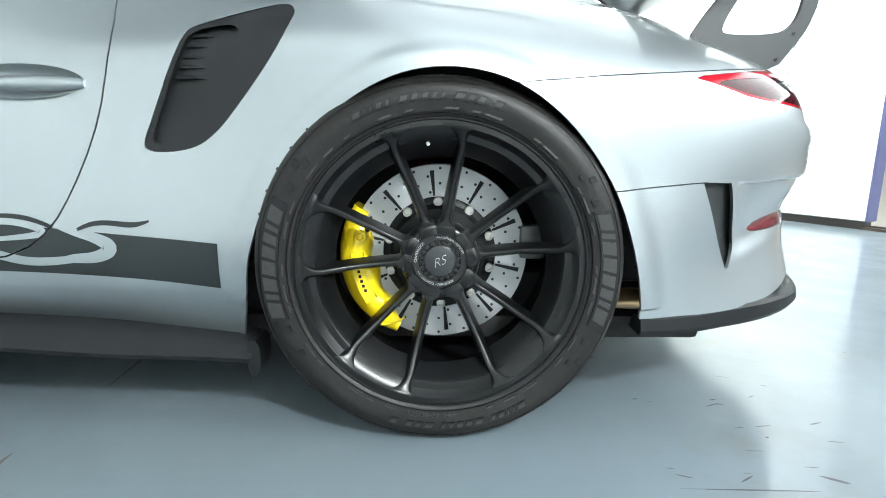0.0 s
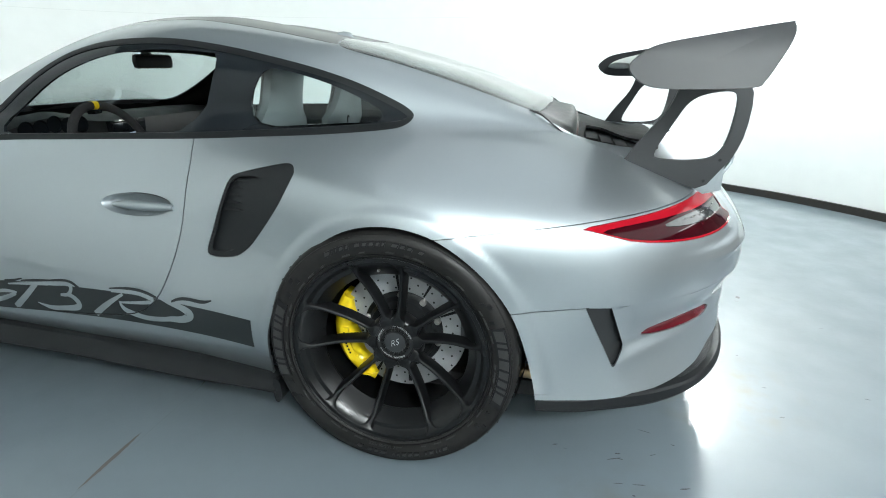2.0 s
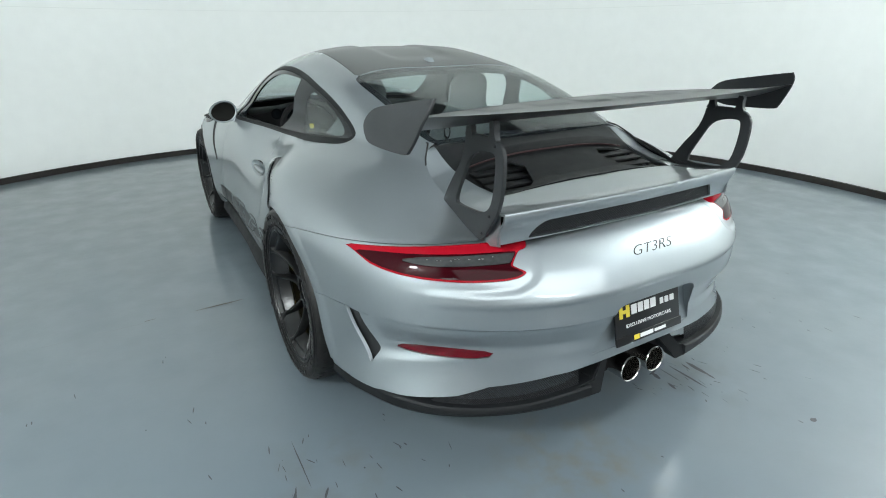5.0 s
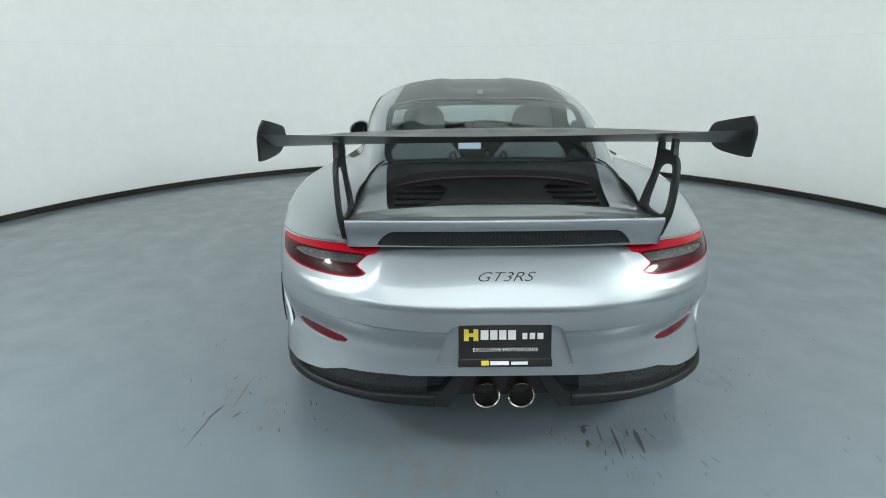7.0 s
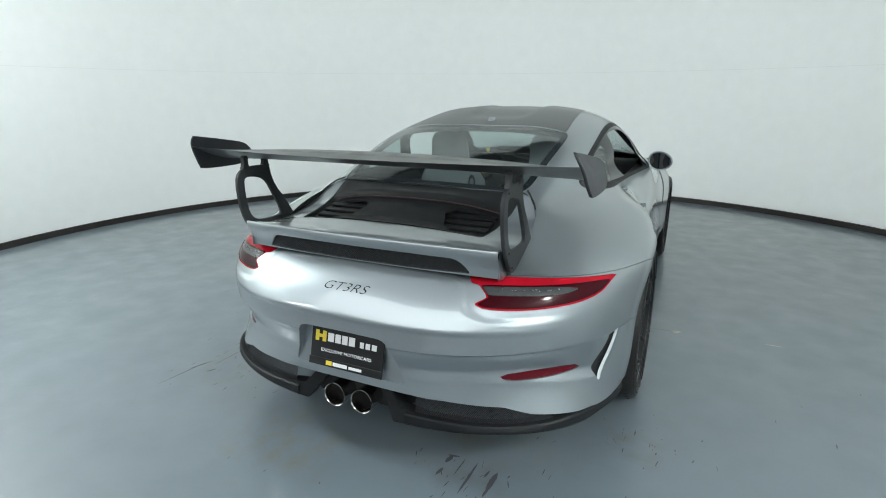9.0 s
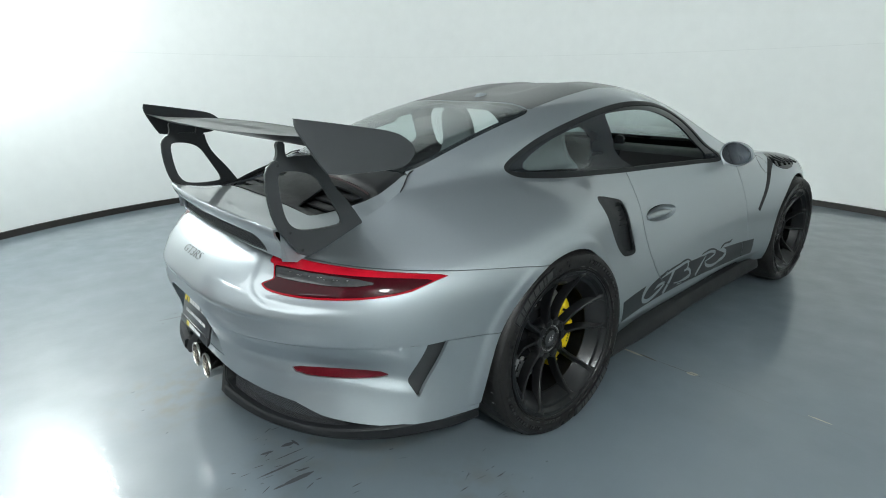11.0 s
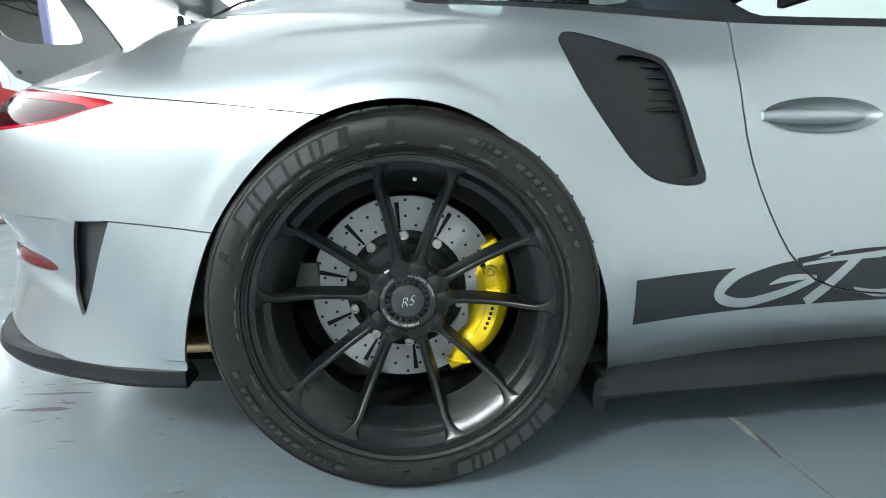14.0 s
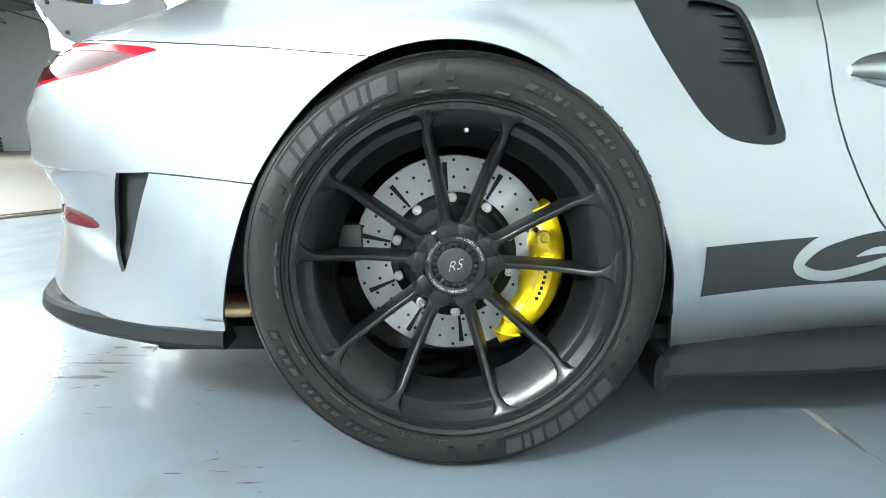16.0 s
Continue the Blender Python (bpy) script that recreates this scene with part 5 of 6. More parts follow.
    for pair in range(5):
        mid = math.pi / 2 + pair * 2 * math.pi / 5
        for sg in (-1, 1):
            rows = []
            for r in rs:
                t = (r - r_in) / (r_lip - r_in)
                lat, half = sg * lat_at(r), float(np.interp(t, [0, .2, .55, .85, 1], [.0062, .0046, .0042, .0048, .0052]))
                wi, wo = half + flare(r, .034) + root(r), half + flare(r, .016) + root(r)
                fx = hub_x + (tip_x - hub_x) * min(1, t) ** 1.12 - .015 * math.sin(math.pi * min(1, t)) ** 1.1
                dp = float(np.interp(t, [0, .15, .5, .85, 1], [.030, .034, .036, .034, .020]))
                sec = [(-wi - .0075, -dp), (-wi - .0055, -dp * .62), (-wi - .0030, -dp * .28), (-wi - .0010, -.0042), (-wi, -.0012), (-wi + .0016, 0), (wo - .0016, 0), (wo, -.0012), (wo + .0010, -.0042), (wo + .0030, -dp * .28), (wo + .0055, -dp * .62), (wo + .0075, -dp)]
                rows.append([(fx + b, r * math.cos(mid + (lat + sg * a) / r), r * math.sin(mid + (lat + sg * a) / r)) for a, b in sec])
            bm = grid_bm(np.array(rows), close_v=True)
            bmesh.ops.holes_fill(bm, edges=bm.edges)
            part("spoke", bm, RIM, w, angle=40)
        # cup between the two blades of the pair
        rows = []
        for v in np.linspace(0, 1, 16):
            r = r_lip + .002 - .058 * v
            x = tip_x - .001 - .060 * (1 - math.cos(v * math.pi / 2)) ** .85 - .004 * v
            reach = lat_at(r) / r
            rows.append([(x - .006 * abs(u) ** 4, r * math.cos(mid + reach * u), r * math.sin(mid + reach * u)) for u in np.linspace(-1, 1, 19)])
        part("rim_cup", grid_bm(np.array(rows)), RIM, rim)
    hub = part("hub", lathe([(-.125, .060), (-.120, .080), (-.100, .083), (-.080, .0775), (-.0735, .0715), (-.0715, .067), (-.0718, .0605), (-.0745, .0580), (-.079, .0568), (-.125, .0565)], 72), RIM, w, "satin black hub ring", angle=50)
    lock = part("centre_lock", lathe([(-.10, .0562), (-.0785, .0562), (-.0775, .0550), (-.0775, .0430), (-.0790, .0418), (-.0840, .0410), (-.0840, .0330), (-.0750, .0318), (-.0742, .0300), (-.0742, 0)], 72), LOCKBLACK, hub, "black centre lock with white turning marks")
    part("lock_cap", lathe([(-.0748, .0308), (-.0738, .0305), (-.0732, .0290), (-.0732, 0)], 48), HUBGREY, hub, "grey centre cap")
    for q in range(20):
        b = box_bm(-.086, -.0770, -.0030, .0030, .0325, .0418, .0008)
        b.transform(Matrix.Rotation(q * math.pi / 10, 4, "X"))
        part("lock_tooth", b, LOCKBLACK, hub)
    # turning directions round the lock
    for words_on, at, flip in (("<<< L\u00d6SEN / REMOVE", 52, 1), ("ANZIEHEN / TIGHTEN >>>", 250, 1), ("CENTERLOCK", 152, 1)):
        bm = text_mesh(words_on, .0068, 0, .0002, 1.05)
        wt = max(v.co.x for v in bm.verts)
        for v in bm.verts:
            a = radians(at) - (v.co.x - wt / 2) / .0490
            r = .0468 + v.co.y
            v.co = Vector((-.0772 + v.co.z, -r * math.cos(a) * -1, r * math.sin(a)))
        part("lock_print", bm, PRINT, hub, smooth=False)
    bm = text_mesh("RS", .026, .5, .0004, 1.0, -.0006)
    wt = max(v.co.x for v in bm.verts)
    bm.transform(Matrix.Translation((-.0729, 0, 0)) @ Matrix.Rotation(radians(90), 4, "Z") @ Matrix.Rotation(radians(90), 4, "X") @ Matrix.Rotation(radians(18), 4, "Z") @ Matrix.Translation((-wt / 2, -.009, 0)))
    part("hub_letters", bm, PRINT, hub, smooth=False)
    valve = lathe([(-.06, .004), (-.03, .004), (-.026, .003), (-.026, 0)], 12, (0, 0, rim_r - .047))
    part("valve", valve, STEEL, w)
    return w


def build_brake(r, sgn, name):
    """Disc and caliper about the wheel's axis, at the disc's plane; sgn: the side of the axle on which the caliper sits."""
    b = new(name)
    disc = part("brake_disc", lathe([(-.034, .118), (-.034, r), (-.030, r + .001), (-.004, r + .001), (0, r), (0, .122), (-.004, .118)], 96), DISC, b, "grey drilled ceramic brake disc")
    holes = bmesh.new()
    tmp = bpy.data.meshes.new("tmp")
    for k in range(40):
        a = k * 2 * math.pi / 40
        for i, rr in enumerate((.132, .150, .166, .182)):
            if (k + i) % 2 and r - rr > .004:
                h = lathe([(.0006, 0), (.0006, .0031), (-.002, .0031)], 10, (0, rr * math.cos(a), rr * math.sin(a)))
                h.to_mesh(tmp)
                h.free()
                holes.from_mesh(tmp)
    tagged(part("drilled_hole", holes, DARK, disc), kind="stuff")
    for k in range(10):
        a = k * math.pi / 5 + .1
        g = box_bm(-.001, .0012, -.0052, .0052, .124, r - .012, .0006)
        for v in g.verts:
            v.co.y *= .45 + .55 * (v.co.z - .124) / (r - .128)
        g.transform(Matrix.Rotation(a, 4, "X"))
        part("disc_slot", g, BLACK, disc)
    part("disc_bell", lathe([(.002, .122), (.006, .118), (.008, .108), (.022, .098), (.026, .06), (.026, 0)], 64), BLACK, b, "dark disc bell")
    for k in range(10):
        a = k * math.pi / 5 + .35
        bolt = lathe([(.0, .0105), (.012, .0102), (.0135, .0085), (.0135, .005), (.0105, .0042), (.0105, 0)], 12, (0, .112 * math.cos(a), .112 * math.sin(a)))
        part("disc_bolt", bolt, STEEL, b)
    # caliper: curved block with three piston lobes, a raised pad and two bolt bosses
    rows = []
    for t in np.linspace(0, 1, 44):
        a = radians(30 - 92 * t)
        e = math.sin(math.pi * min(.97, max(.03, t))) ** .32
        lobe = .5 + .5 * math.cos(6 * math.pi * (t - .5))
        mid_taper = min(1, max(0, (t - .10) / .12)) * min(1, max(0, (.92 - t) / .12))
        ro = r + .026 - .012 * (1 - e) - .020 * max(0, t - .6) ** 1.2
        ri = r - .046 * e - .010 * lobe * mid_taper + .010 * (1 - e)
        top = .030 * e + .006
        prof = []
        for k, h in ((0, -.05), (0, .004), (.06, top * .72 + .004 * lobe * mid_taper), (.20, top + .005 * lobe * mid_taper), (.42, top + .007 * mid_taper), (.62, top + .004 * mid_taper), (.80, top * .86), (.95, top * .50), (1, .006), (1, -.05)):
            prof.append((h, ri + (ro - ri) * k))
        rows.append([(x, sgn * rr * math.cos(a), rr * math.sin(a)) for x, rr in prof])
    bm = grid_bm(np.array(rows), close_v=True)
    bmesh.ops.holes_fill(bm, edges=bm.edges)
    cal = part("brake_caliper", bm, YELLOW, b, "yellow painted brake caliper", angle=60)
    pad = arc_block(r - .030, r - .004, radians(2), radians(-34), .030, .0475, 14) if sgn > 0 else arc_block(r - .030, r - .004, radians(178), radians(214), .030, .0475, 14)
    part("caliper_pad", pad, YELLOW, cal)
    for deg, rr in ((13, r - .018), (-46, r - .034)):
        a = radians(deg)
        c = (sgn * rr * math.cos(a), rr * math.sin(a))
        part("caliper_boss", lathe([(.0, .016), (.034, .0145), (.038, .012), (.038, .0085), (.042, .0085), (.043, .007), (.040, .0045), (.040, 0)], 24, (0, *c)), YELLOW, cal)
    rows = [[(.026 + .004 * math.cos(b), sgn * (rr + .004 * math.sin(b)) * math.cos(a), (rr + .004 * math.sin(b)) * math.sin(a)) for b in np.linspace(0, 2 * math.pi, 8, endpoint=False)] for a, rr in ((radians(-50 - 2 * k), r + .012 - .0035 * k - .0006 * k * k) for k in range(7))]
    part("brake_line", grid_bm(np.array(rows), close_v=True), YELLOW, cal)
    mark = bmesh.new()
    for k in range(7):
        a = radians(-4 - 3.6 * k)
        m = box_bm(.0470, .0481, -.0030, .0030, -.0032, .0032)
        m.transform(Matrix.Translation((0, sgn * (r - .017) * math.cos(a), (r - .017) * math.sin(a))))
        m.to_mesh(tmp)
        m.free()
        mark.from_mesh(tmp)
    tagged(part("caliper_print", mark, BLACK, cal, smooth=False), kind="stuff")
    park = box_bm(-.03, .012, -sgn * (r + .012) - .028, -sgn * (r + .012) + .028, -.012, .062, .010)
    part("parking_caliper", park, CAST, b, "grey cast parking brake caliper")
    nip = lathe([(.03, .005), (.05, .005), (.053, .003), (.053, 0)], 12, (0, sgn * (r - .03) * math.cos(.36), (r - .03) * math.sin(.36)))
    part("bleed_nipple", nip, BLACK, cal)
    return b


for radius, rim_r, width, y, x, spin, disc_r in ((.358, .2815, .32, 0, .937, 6.0, .190), (.343, .268, .26, 2.453, .852, 20.0, .185)):
    for side in (-1, 1):
        rear = y == 0
        w = build_wheel(radius, rim_r, width, "rear_wheel" if rear else "front_wheel", (2.66, -.55) if side > 0 else (3.35, .25))
        turn = Matrix.Identity(4) if side > 0 else Matrix.Rotation(math.pi, 4, "Z")
        w.matrix_world = Matrix.Translation((side * x, y, radius)) @ turn @ Matrix.Rotation(radians(spin if side < 0 else -spin * .6), 4, "X")
        w.parent = car
        w["label"] = "black ten-spoke centre-lock wheel"
        bk = build_brake(disc_r, (1 if rear else -1) * (1 if side > 0 else -1), "rear_brake" if rear else "front_brake")
        bk.matrix_world = Matrix.Translation((side * (x - .165), y, radius)) @ turn
        bk.parent = car
        # dark housing round the wheel
        prof = [(-.02, .372 if rear else .36), (-.45, .39), (-.45, .02)] if rear else [(-.02, .362), (-.40, .38), (-.40, .02)]
        bm = lathe(prof, 48)
        cut = [v for v in bm.verts if v.co.z < -.19]
        bmesh.ops.delete(bm, geom=cut, context="VERTS")
        bm.transform(Matrix.Translation((side * (x - .055), y, radius + .004)) @ turn)
        part("wheel_housing", bm, DARK, car)
        bm = lathe([(-.35, .05), (-.20, .05), (-.20, .035), (-.12, .035)], 20)
        bm.transform(Matrix.Translation((side * x, y, radius)) @ turn)
        part("wheel_carrier", bm, STEEL, car)
SPRING = material("dark_red_spring_paint", (0.10, 0.008, 0.010), 0.4, 0, 0.2, 0.2, 60)
for side in (-1, 1):
    for k in range(3):
        ring = [[(side * (.60 + (.062 + .010 * math.cos(u)) * math.cos(v)), .02 + (.062 + .010 * math.cos(u)) * math.sin(v), .50 + .042 * k + .010 * math.sin(u) + .006 * v) for u in np.linspace(0, 2 * math.pi, 10, endpoint=False)] for v in np.linspace(0, 2 * math.pi, 28)]
        part("spring_coil", grid_bm(np.array(ring), close_v=True), SPRING, car)
    bm = lathe([(-.09, .0), (-.09, .020), (0, .024), (.09, .020), (.09, 0)], 24)
    bm.transform(Matrix.Translation((side * .755, -.435, .252)) @ Matrix.Rotation(radians(90), 4, "Z"))
    part("exhaust_joint", bm, COPPER, car, "heat-tinted exhaust joint")

# ---- cabin ----
LEATHER = material("black_leather", (0.009, 0.0095, 0.0105), 0.55, 0, 0, 0.15, 150, 0.2, 0.25)
SEATSHELL = material("grey_seat_shell", (0.17, 0.185, 0.19), 0.32, 0.3, 0.4, 0.06, 60)
SUEDE = material("black_suede", (0.010, 0.010, 0.011), 0.9, 0, 0, 0.2, 200, 0.2)
SCREEN = material("lit_screen", (0.02, 0.02, 0.02), 0.2)
SCREEN.node_tree.nodes["Principled BSDF"].inputs["Emission Color"].default_value = (0.65, 0.80, 1, 1)
SCREEN.node_tree.nodes["Principled BSDF"].inputs["Emission Strength"].default_value = 0.9

for side in (-1, 1):
    rows_f, rows_b = [], []
    for t in np.linspace(0, 1, 20):
        z = .42 + .735 * t
        y = .80 - .21 * t - .03 * math.sin(math.pi * t)
        hw = (.205 if t < .60 else .205 - .095 * math.sin(min(1, (t - .60) / .20) * math.pi / 2)) * (1 if t < .86 else math.sqrt(max(.02, 1 - ((t - .86) / .14) ** 2)))
        rows_f.append([(side * .31 + hw * k, y + .035 * (1 - abs(k) ** 2 * 1.6) - .05 * 0, z) for k in np.linspace(-1, 1, 13)])
        rows_b.append([(side * .31 + (hw + .008) * k, y - .055 - .035 * (1 - abs(k) ** 2.5), z + .004) for k in np.linspace(-1, 1, 13)])
    seat = part("seat", grid_bm(np.array(rows_f)), LEATHER, car, "black leather bucket seat with grey shell")
    g = np.concatenate([np.array(rows_f)[:, :1], np.array(rows_b), np.array(rows_f)[:, -1:]], 1)
    part("seat_shell", grid_bm(g), SEATSHELL, seat)
    cap = np.array([rows_f[-1], rows_b[-1]])
    part("seat_top", grid_bm(cap), LEATHER, seat)
    rows = [[(side * .145 + .022 * math.cos(a) * k, .515 - .006 * (1 - k), .845 + .048 * math.sin(a) * k) for a in np.linspace(0, 2 * math.pi, 20, endpoint=False)] for k in (1, .75, .6)]
    part("belt_guide", grid_bm(np.array(rows), close_v=True), CHROME, seat)
    part("seat_cushion", box_bm(side * .33 - .23, side * .33 + .23, .72, 1.22, .32, .47, .05), LEATHER, seat)
    bm = grid_bm(np.array([[(side * x, y, z) for x, z in ((.68, .20), (.735, .45), (.715, .70), (.685, .868), (.655, .872), (.66, .50), (.62, .20))] for y in np.linspace(.62, 1.66, 8)]))
    part("door_lining", bm, LEATHER, car)
    bm = grid_bm(np.array([[(side * x, y, z) for x, z in ((.60, .25), (.585, .80), (.57, .885), (.53, .84))] for y in np.linspace(.04, .62, 8)]))
    part("side_lining", bm, LEATHER, car)
part("cabin_floor", box_bm(-.70, .70, -.30, 1.95, .20, .30, .02), LEATHER, car)
part("parcel_shelf", grid_bm(np.array([[(x, y, z) for x in np.linspace(-.62, .62, 6)] for y, z in ((-.36, .80), (-.20, .83), (.05, .83), (.20, .78), (.30, .60), (.32, .28))])), LEATHER, car, "dark rear shelf")
part("centre_tunnel", box_bm(-.13, .13, .5, 1.6, .28, .56, .04), LEATHER, car)
part("console", box_bm(-.14, .14, 1.44, 1.60, .48, .76, .03), LEATHER, car)
rows = []
for x in np.linspace(-.66, .66, 24):
    h = .042 * math.exp(-((x + .37) / .17) ** 2)
    rows.append([(x, y, z + h * k) for y, z, k in ((1.58, .60, 0), (1.55, .80, .3), (1.555, .868, 1), (1.60, .889, 1), (1.70, .893, .4), (1.86, .885, 0), (1.88, .5, 0))])
dash = part("dashboard", grid_bm(np.array(rows)), LEATHER, car, "black leather dashboard with hooded dials")
part("screen", box_bm(-.085, .085, 1.528, 1.545, .738, .812, .003), SCREEN, dash, "lit centre screen")
part("screen_surround", box_bm(-.105, .105, 1.532, 1.56, .728, .872, .006), FRIT, dash)
for x0, x1 in ((-.098, -.004), (.004, .098)):
    vent = part("air_vent", box_bm(x0, x1, 1.526, 1.55, .822, .862, .004), FRIT, dash)
    part("vent_frame", box_bm(x0, x1, 1.523, 1.528, .862, .867), CHROME, vent)
clock = lathe([(-.02, .034), (.012, .034), (.014, .03), (.010, .028), (.010, 0)], 28)
clock.transform(Matrix.Translation((0, 1.70, .912)) @ Matrix.Rotation(radians(-75), 4, "Z"))
part("dash_clock", clock, FRIT, dash)
for k in range(5):
    d = lathe([(0, .032), (.006, .034), (.006, .030), (.002, .029), (.002, 0)], 24)
    d.transform(Matrix.Translation((-.37 + (k - 2) * .062, 1.548, .872 + (.012 if k == 2 else 0))) @ Matrix.Rotation(radians(-90), 4, "Z"))
    part("dial", d, FRIT, dash)
# steering wheel
wm = Matrix.Translation((-.36, 1.29, .800)) @ Matrix.Rotation(radians(-22), 4, "X")
ring = []
for a in np.linspace(0, 2 * math.pi, 48, endpoint=False):
    ring.append([((.172 + .016 * math.cos(b)) * math.cos(a), .016 * math.sin(b), (.172 + .016 * math.cos(b)) * math.sin(a)) for b in np.linspace(0, 2 * math.pi, 12, endpoint=False)])
bm = grid_bm(np.array(ring), close_u=True, close_v=True)
bm.transform(wm)
steer = part("steering_wheel", bm, SUEDE, car, "black suede steering wheel with yellow top mark")
bm = grid_bm(np.array([[((.172 + .0168 * math.cos(b)) * math.cos(a), .0168 * math.sin(b), (.172 + .0168 * math.cos(b)) * math.sin(a)) for b in np.linspace(0, 2 * math.pi, 12, endpoint=False)] for a in np.linspace(1.50, 1.64, 5)]), close_v=True)
bm.transform(wm)
part("top_mark", bm, YELLOW, steer)
bm = lathe([(-.03, .055), (.010, .055), (.018, .045), (.020, 0)], 28)
bm.transform(wm @ Matrix.Rotation(radians(-90), 4, "Z"))
part("airbag_boss", bm, LEATHER, steer)
bm = box_bm(-.012, .012, -.024, -.020, -.016, .016, .004)
bm.transform(wm)
part("boss_crest", bm, GOLD, steer)
for a in (0, math.pi, -math.pi / 2):
    bm = box_bm(.04, .165, -.010, .008, -.020, .020, .006)
    bm.transform(wm @ Matrix.Rotation(-a, 4, "Y"))
    part("wheel_spoke", bm, LEATHER, steer)
# rear-view mirror
bm = box_bm(-.115, .115, 1.335, 1.365, 1.092, 1.150, .022)
rv = part("cabin_mirror", bm, LEATHER, car, "black rear-view mirror")
part("mirror_arm", box_bm(-.012, .012, 1.36, 1.40, 1.13, 1.19, .006), LEATHER, rv)
# pillar and roof lining
rows = []
for y in np.linspace(.32, 1.30, 12):
    zc = float(np.interp(y, [.3, .62, .85, 1.05, 1.3], [1.175, 1.222, 1.252, 1.258, 1.18]))
    rows.append([(x, y, zc - .022 - .20 * abs(x) ** 2.6) for x in np.linspace(-.50, .50, 15)])
part("roof_lining", grid_bm(np.array(rows)), LEATHER, car)

# ---- the hall beyond the opening ----
CONCRETE = material("worn_tan_concrete", (0.22, 0.20, 0.165), 0.5, 0, 0, 0.2, 3)
BLOCK = material("painted_block_wall", (0.72, 0.75, 0.77), 0.7, 0, 0, 0.08, 4)
STEELDECK = material("galvanised_roof_deck", (0.30, 0.32, 0.34), 0.5, 0.4, 0, 0.2, 6)
RUST = material("dark_metal_track", (0.10, 0.075, 0.06), 0.4, 0.6, 0, 0.3, 25)
X0, X1, Y0, Y1, HALL = -24.0, 16.0, -22.0, 14.0, 6.0
tagged(part("hall_floor", box_bm(X0, X1, Y0, Y1, -.2, -.012), CONCRETE), "worn tan concrete floor of the hall", "floor", kind="structure")
for name, box in (("wall_west", (X0 - .2, X0, Y0, Y1, -.2, HALL)), ("wall_east", (X1, X1 + .2, Y0, Y1, -.2, HALL)), ("wall_south", (X0, X1, Y0 - .2, Y0, -.2, HALL)), ("wall_north", (X0, X1, Y1, Y1 + .2, -.2, HALL))):
    tagged(part(name, box_bm(*box), BLOCK), "light grey painted block wall of the hall", "wall", kind="structure")
tagged(part("ceiling", box_bm(X0, X1, Y0, Y1, HALL, HALL + .1), STEELDECK), "grey corrugated steel roof deck", "ceiling", kind="structure")


def joist(y):
    """An open steel joist: two chords with zigzag webs between them."""
    bm = bmesh.new()
    tmp = bpy.data.meshes.new("tmp")
    pieces = [box_bm(X0, X1, y - .04, y + .04, HALL - .08, HALL - .02), box_bm(X0, X1, y - .03, y + .03, HALL - .55, HALL - .50)]
    for k in range(40):
        xa = X0 + k
        b = box_bm(-.62, .62, -.012, .012, -.012, .012)
        b.transform(Matrix.Translation((xa + .5, y, HALL - .29)) @ Matrix.Rotation(radians(24 if k % 2 else -24), 4, "Y"))
        pieces.append(b)
    for b in pieces:
        b.to_mesh(tmp)
        b.free()
        bm.from_mesh(tmp)
    return part("roof_joist", bm, STEELDECK, smooth=False)


for k in range(10):
    tagged(joist(-20.5 + 1.9 * k), "grey open-web steel roof joist", "joist", group="roof joists", kind="structure")
PIPE = material("white_painted_pipe", (0.6, 0.6, 0.58), 0.4, 0, 0, 0.1, 10)
for y in (-7.0, -12.5):
    bm = lathe([(X0, .05), (X1, .05)], 12, (0, y, HALL - .75))
    tagged(part("sprinkler_pipe", bm, PIPE), "white sprinkler pipe under the roof deck", "pipe", kind="structure")
for a0, a1 in ((A_LEFT - 360, A_RIGHT),):
    for r0, r1, z1 in ((4.40, 4.43, .02), (4.52, 4.55, .02)):
        tagged(arc_wall("floor_track", r0, r1, -.01, z1, a0, a1, RUST, 60), "dark metal door track across the opening", "track", kind="structure")
# steel edge of the wall's end
EDGE = material("blue_grey_panel_edge", (0.10, 0.11, 0.22), 0.5, 0.2, 0, 0.1, 20)
for a, s in ((A_RIGHT, -1), (A_LEFT, 1)):
    tagged(arc_wall("panel_edge", WALL_R - .004, WALL_R + .124, .055, 3.4, *sorted((a + s * .02, a + s * .25)), EDGE, 3), "thin blue-grey edge of the wall panel", "trim", kind="structure")
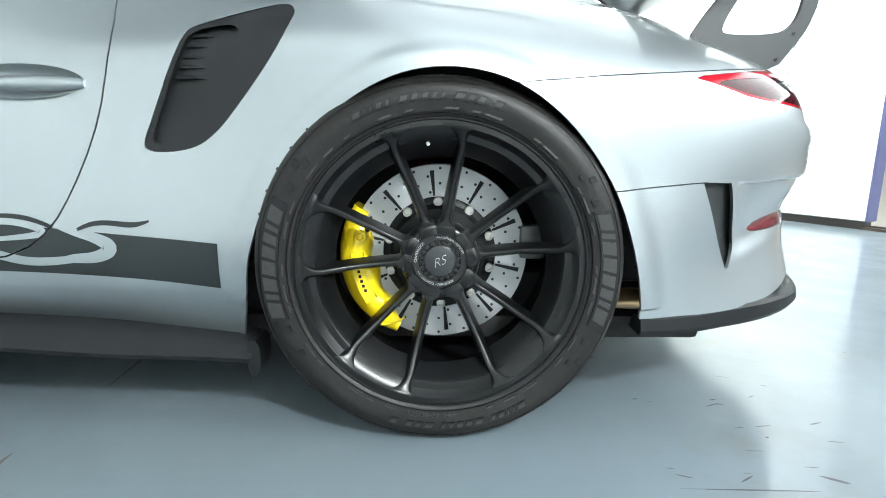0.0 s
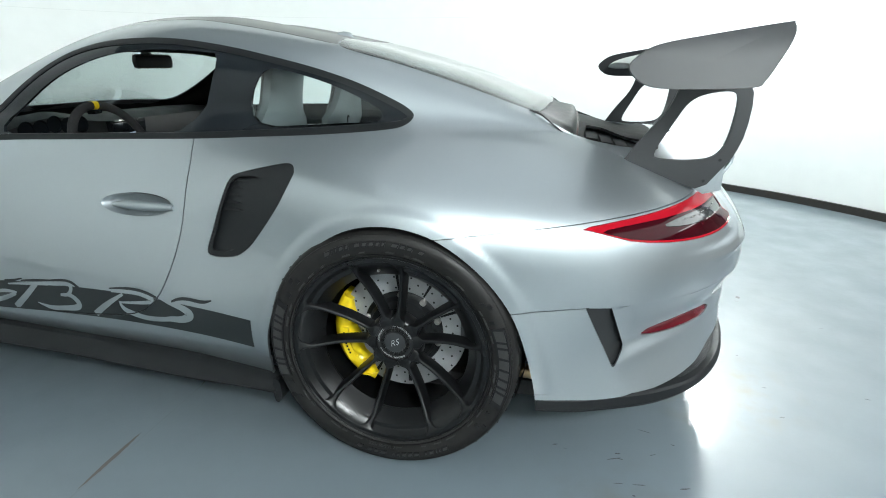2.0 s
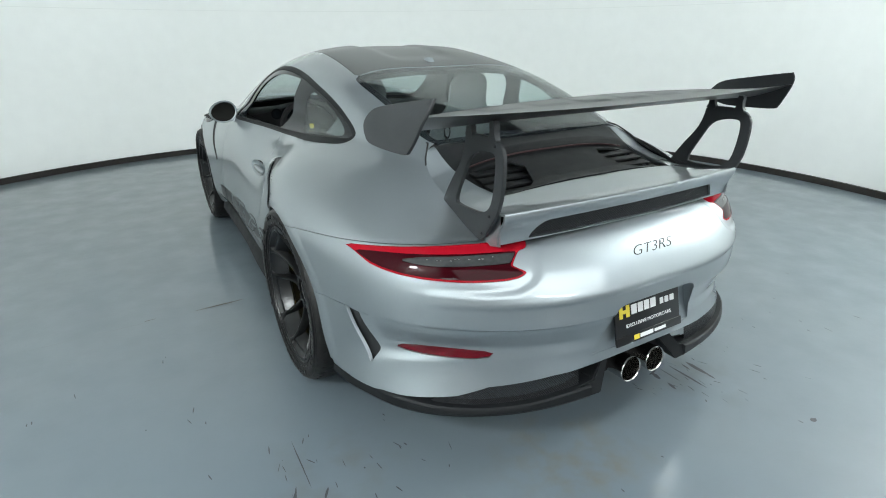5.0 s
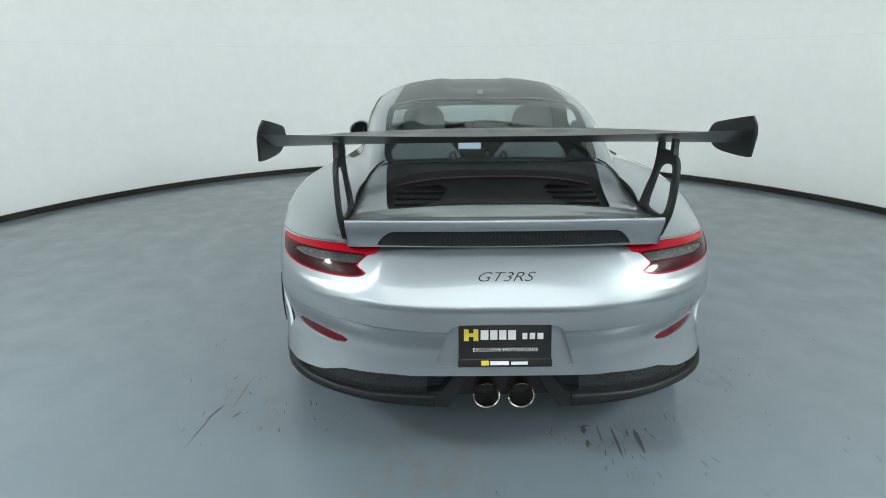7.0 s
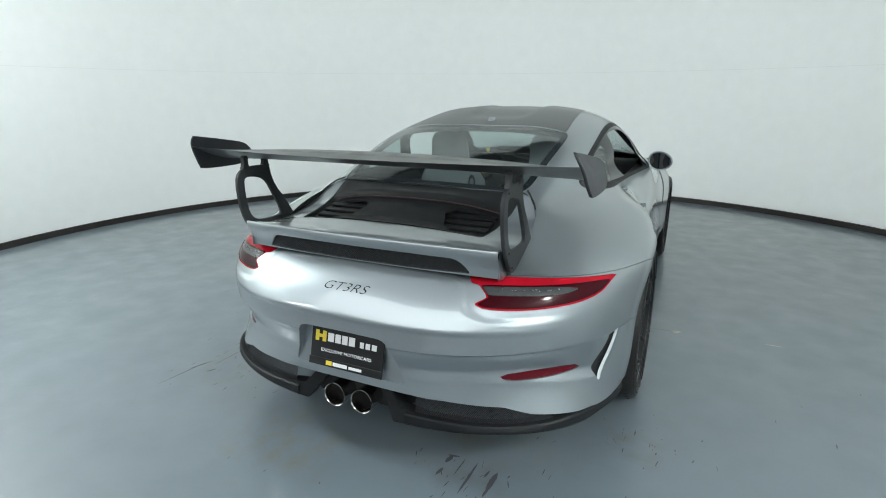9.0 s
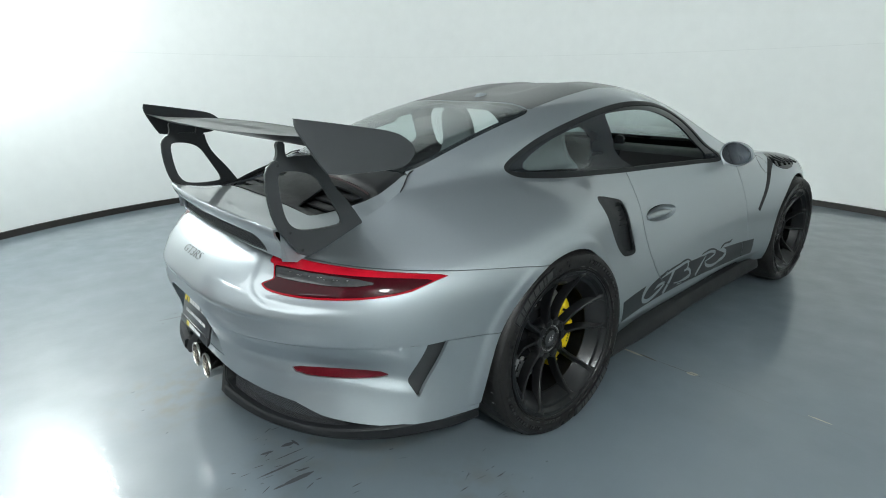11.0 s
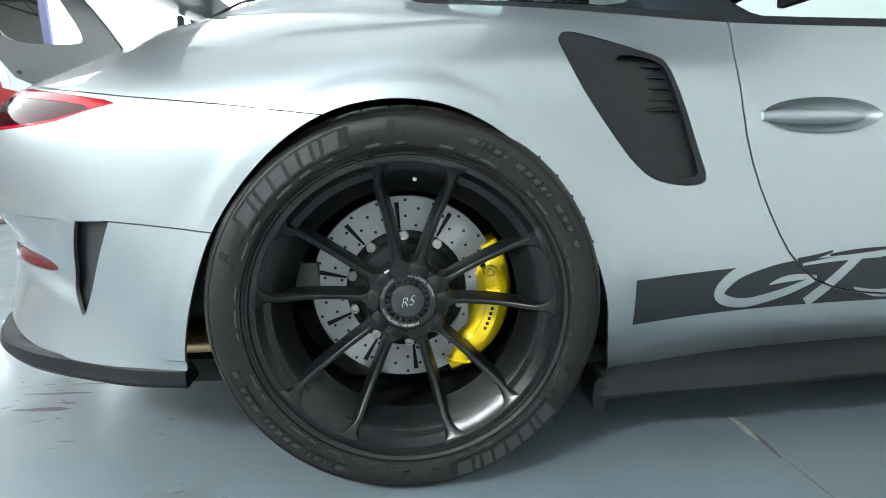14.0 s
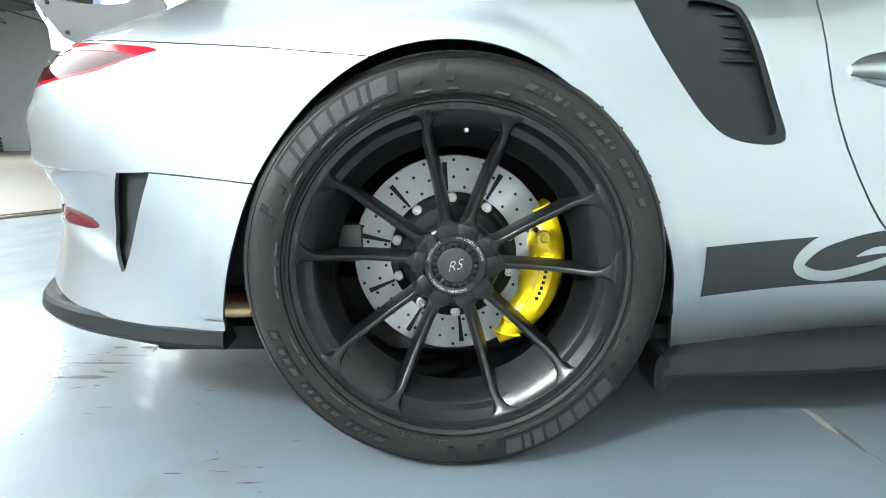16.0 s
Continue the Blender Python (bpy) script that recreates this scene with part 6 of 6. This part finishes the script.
# seam that runs along the wall
SEAM = material("shadow_seam", (0.70, 0.72, 0.70), 0.8)
tagged(arc_wall("wall_seam", WALL_R - .0012, WALL_R + .01, 1.600, 1.6035, A_RIGHT, A_LEFT, SEAM), "fine horizontal joint in the wall", "trim", kind="structure")
# hall clutter seen past the wall's ends
REDPAINT = material("red_tool_chest_paint", (0.45, 0.03, 0.03), 0.35, 0, 0.3, 0.1, 10)
chest = thing("tool_chest", "red steel tool chest with drawers on castors", "tool chest", pose(-7.6, -5.63, 0) @ Matrix.Diagonal((.8, 1, 1.4, 1)))
part("body", box_bm(-.55, .55, -.28, .28, .12, 1.02, .02), REDPAINT, chest)
for k in range(5):
    d = part("drawer", box_bm(-.51, .51, .28, .30, .16 + .17 * k, .31 + .17 * k, .006), REDPAINT, chest)
    part("drawer_pull", box_bm(-.45, .45, .30, .315, .285 + .17 * k, .30 + .17 * k, .003), STEEL, d)
for x in (-.45, .45):
    for y in (-.2, .2):
        part("castor", lathe([(-.02, .0), (-.02, .055), (.02, .055), (.02, 0)], 20, (x, y, .05)), BLACK, chest)
BLUEPAINT = material("dark_blue_post_paint", (0.04, 0.07, 0.12), 0.4, 0, 0, 0.15, 15)
for x, y in ((8.2, -9.0), (-16.5, -17.0)):
    post = part("hall_column", box_bm(x - .12, x + .12, y - .12, y + .12, -.012, HALL, .01), BLUEPAINT)
    tagged(post, "dark blue painted steel column", "column", kind="structure")
SIGN = material("green_sign_plate", (0.02, 0.22, 0.12), 0.5)
sg = thing("exit_sign", "green and white sign on the far wall", "sign", pose(-20.6, -21.985, 2.5))
part("plate", box_bm(-.28, .28, 0, .02, .0, .30, .004), SIGN, sg)
part("plate_lower", box_bm(-.22, .22, 0, .02, -.36, -.04, .004), INK, sg)
crate = thing("pallet_stack", "dark stack of timber pallets by the far wall", "pallet stack", pose(-22.0, -19.0, 0))
for k in range(4):
    part("pallet", box_bm(-.6, .6, -.5, .5, -.012 + .16 * k, .13 + .16 * k, .01), RUST, crate)
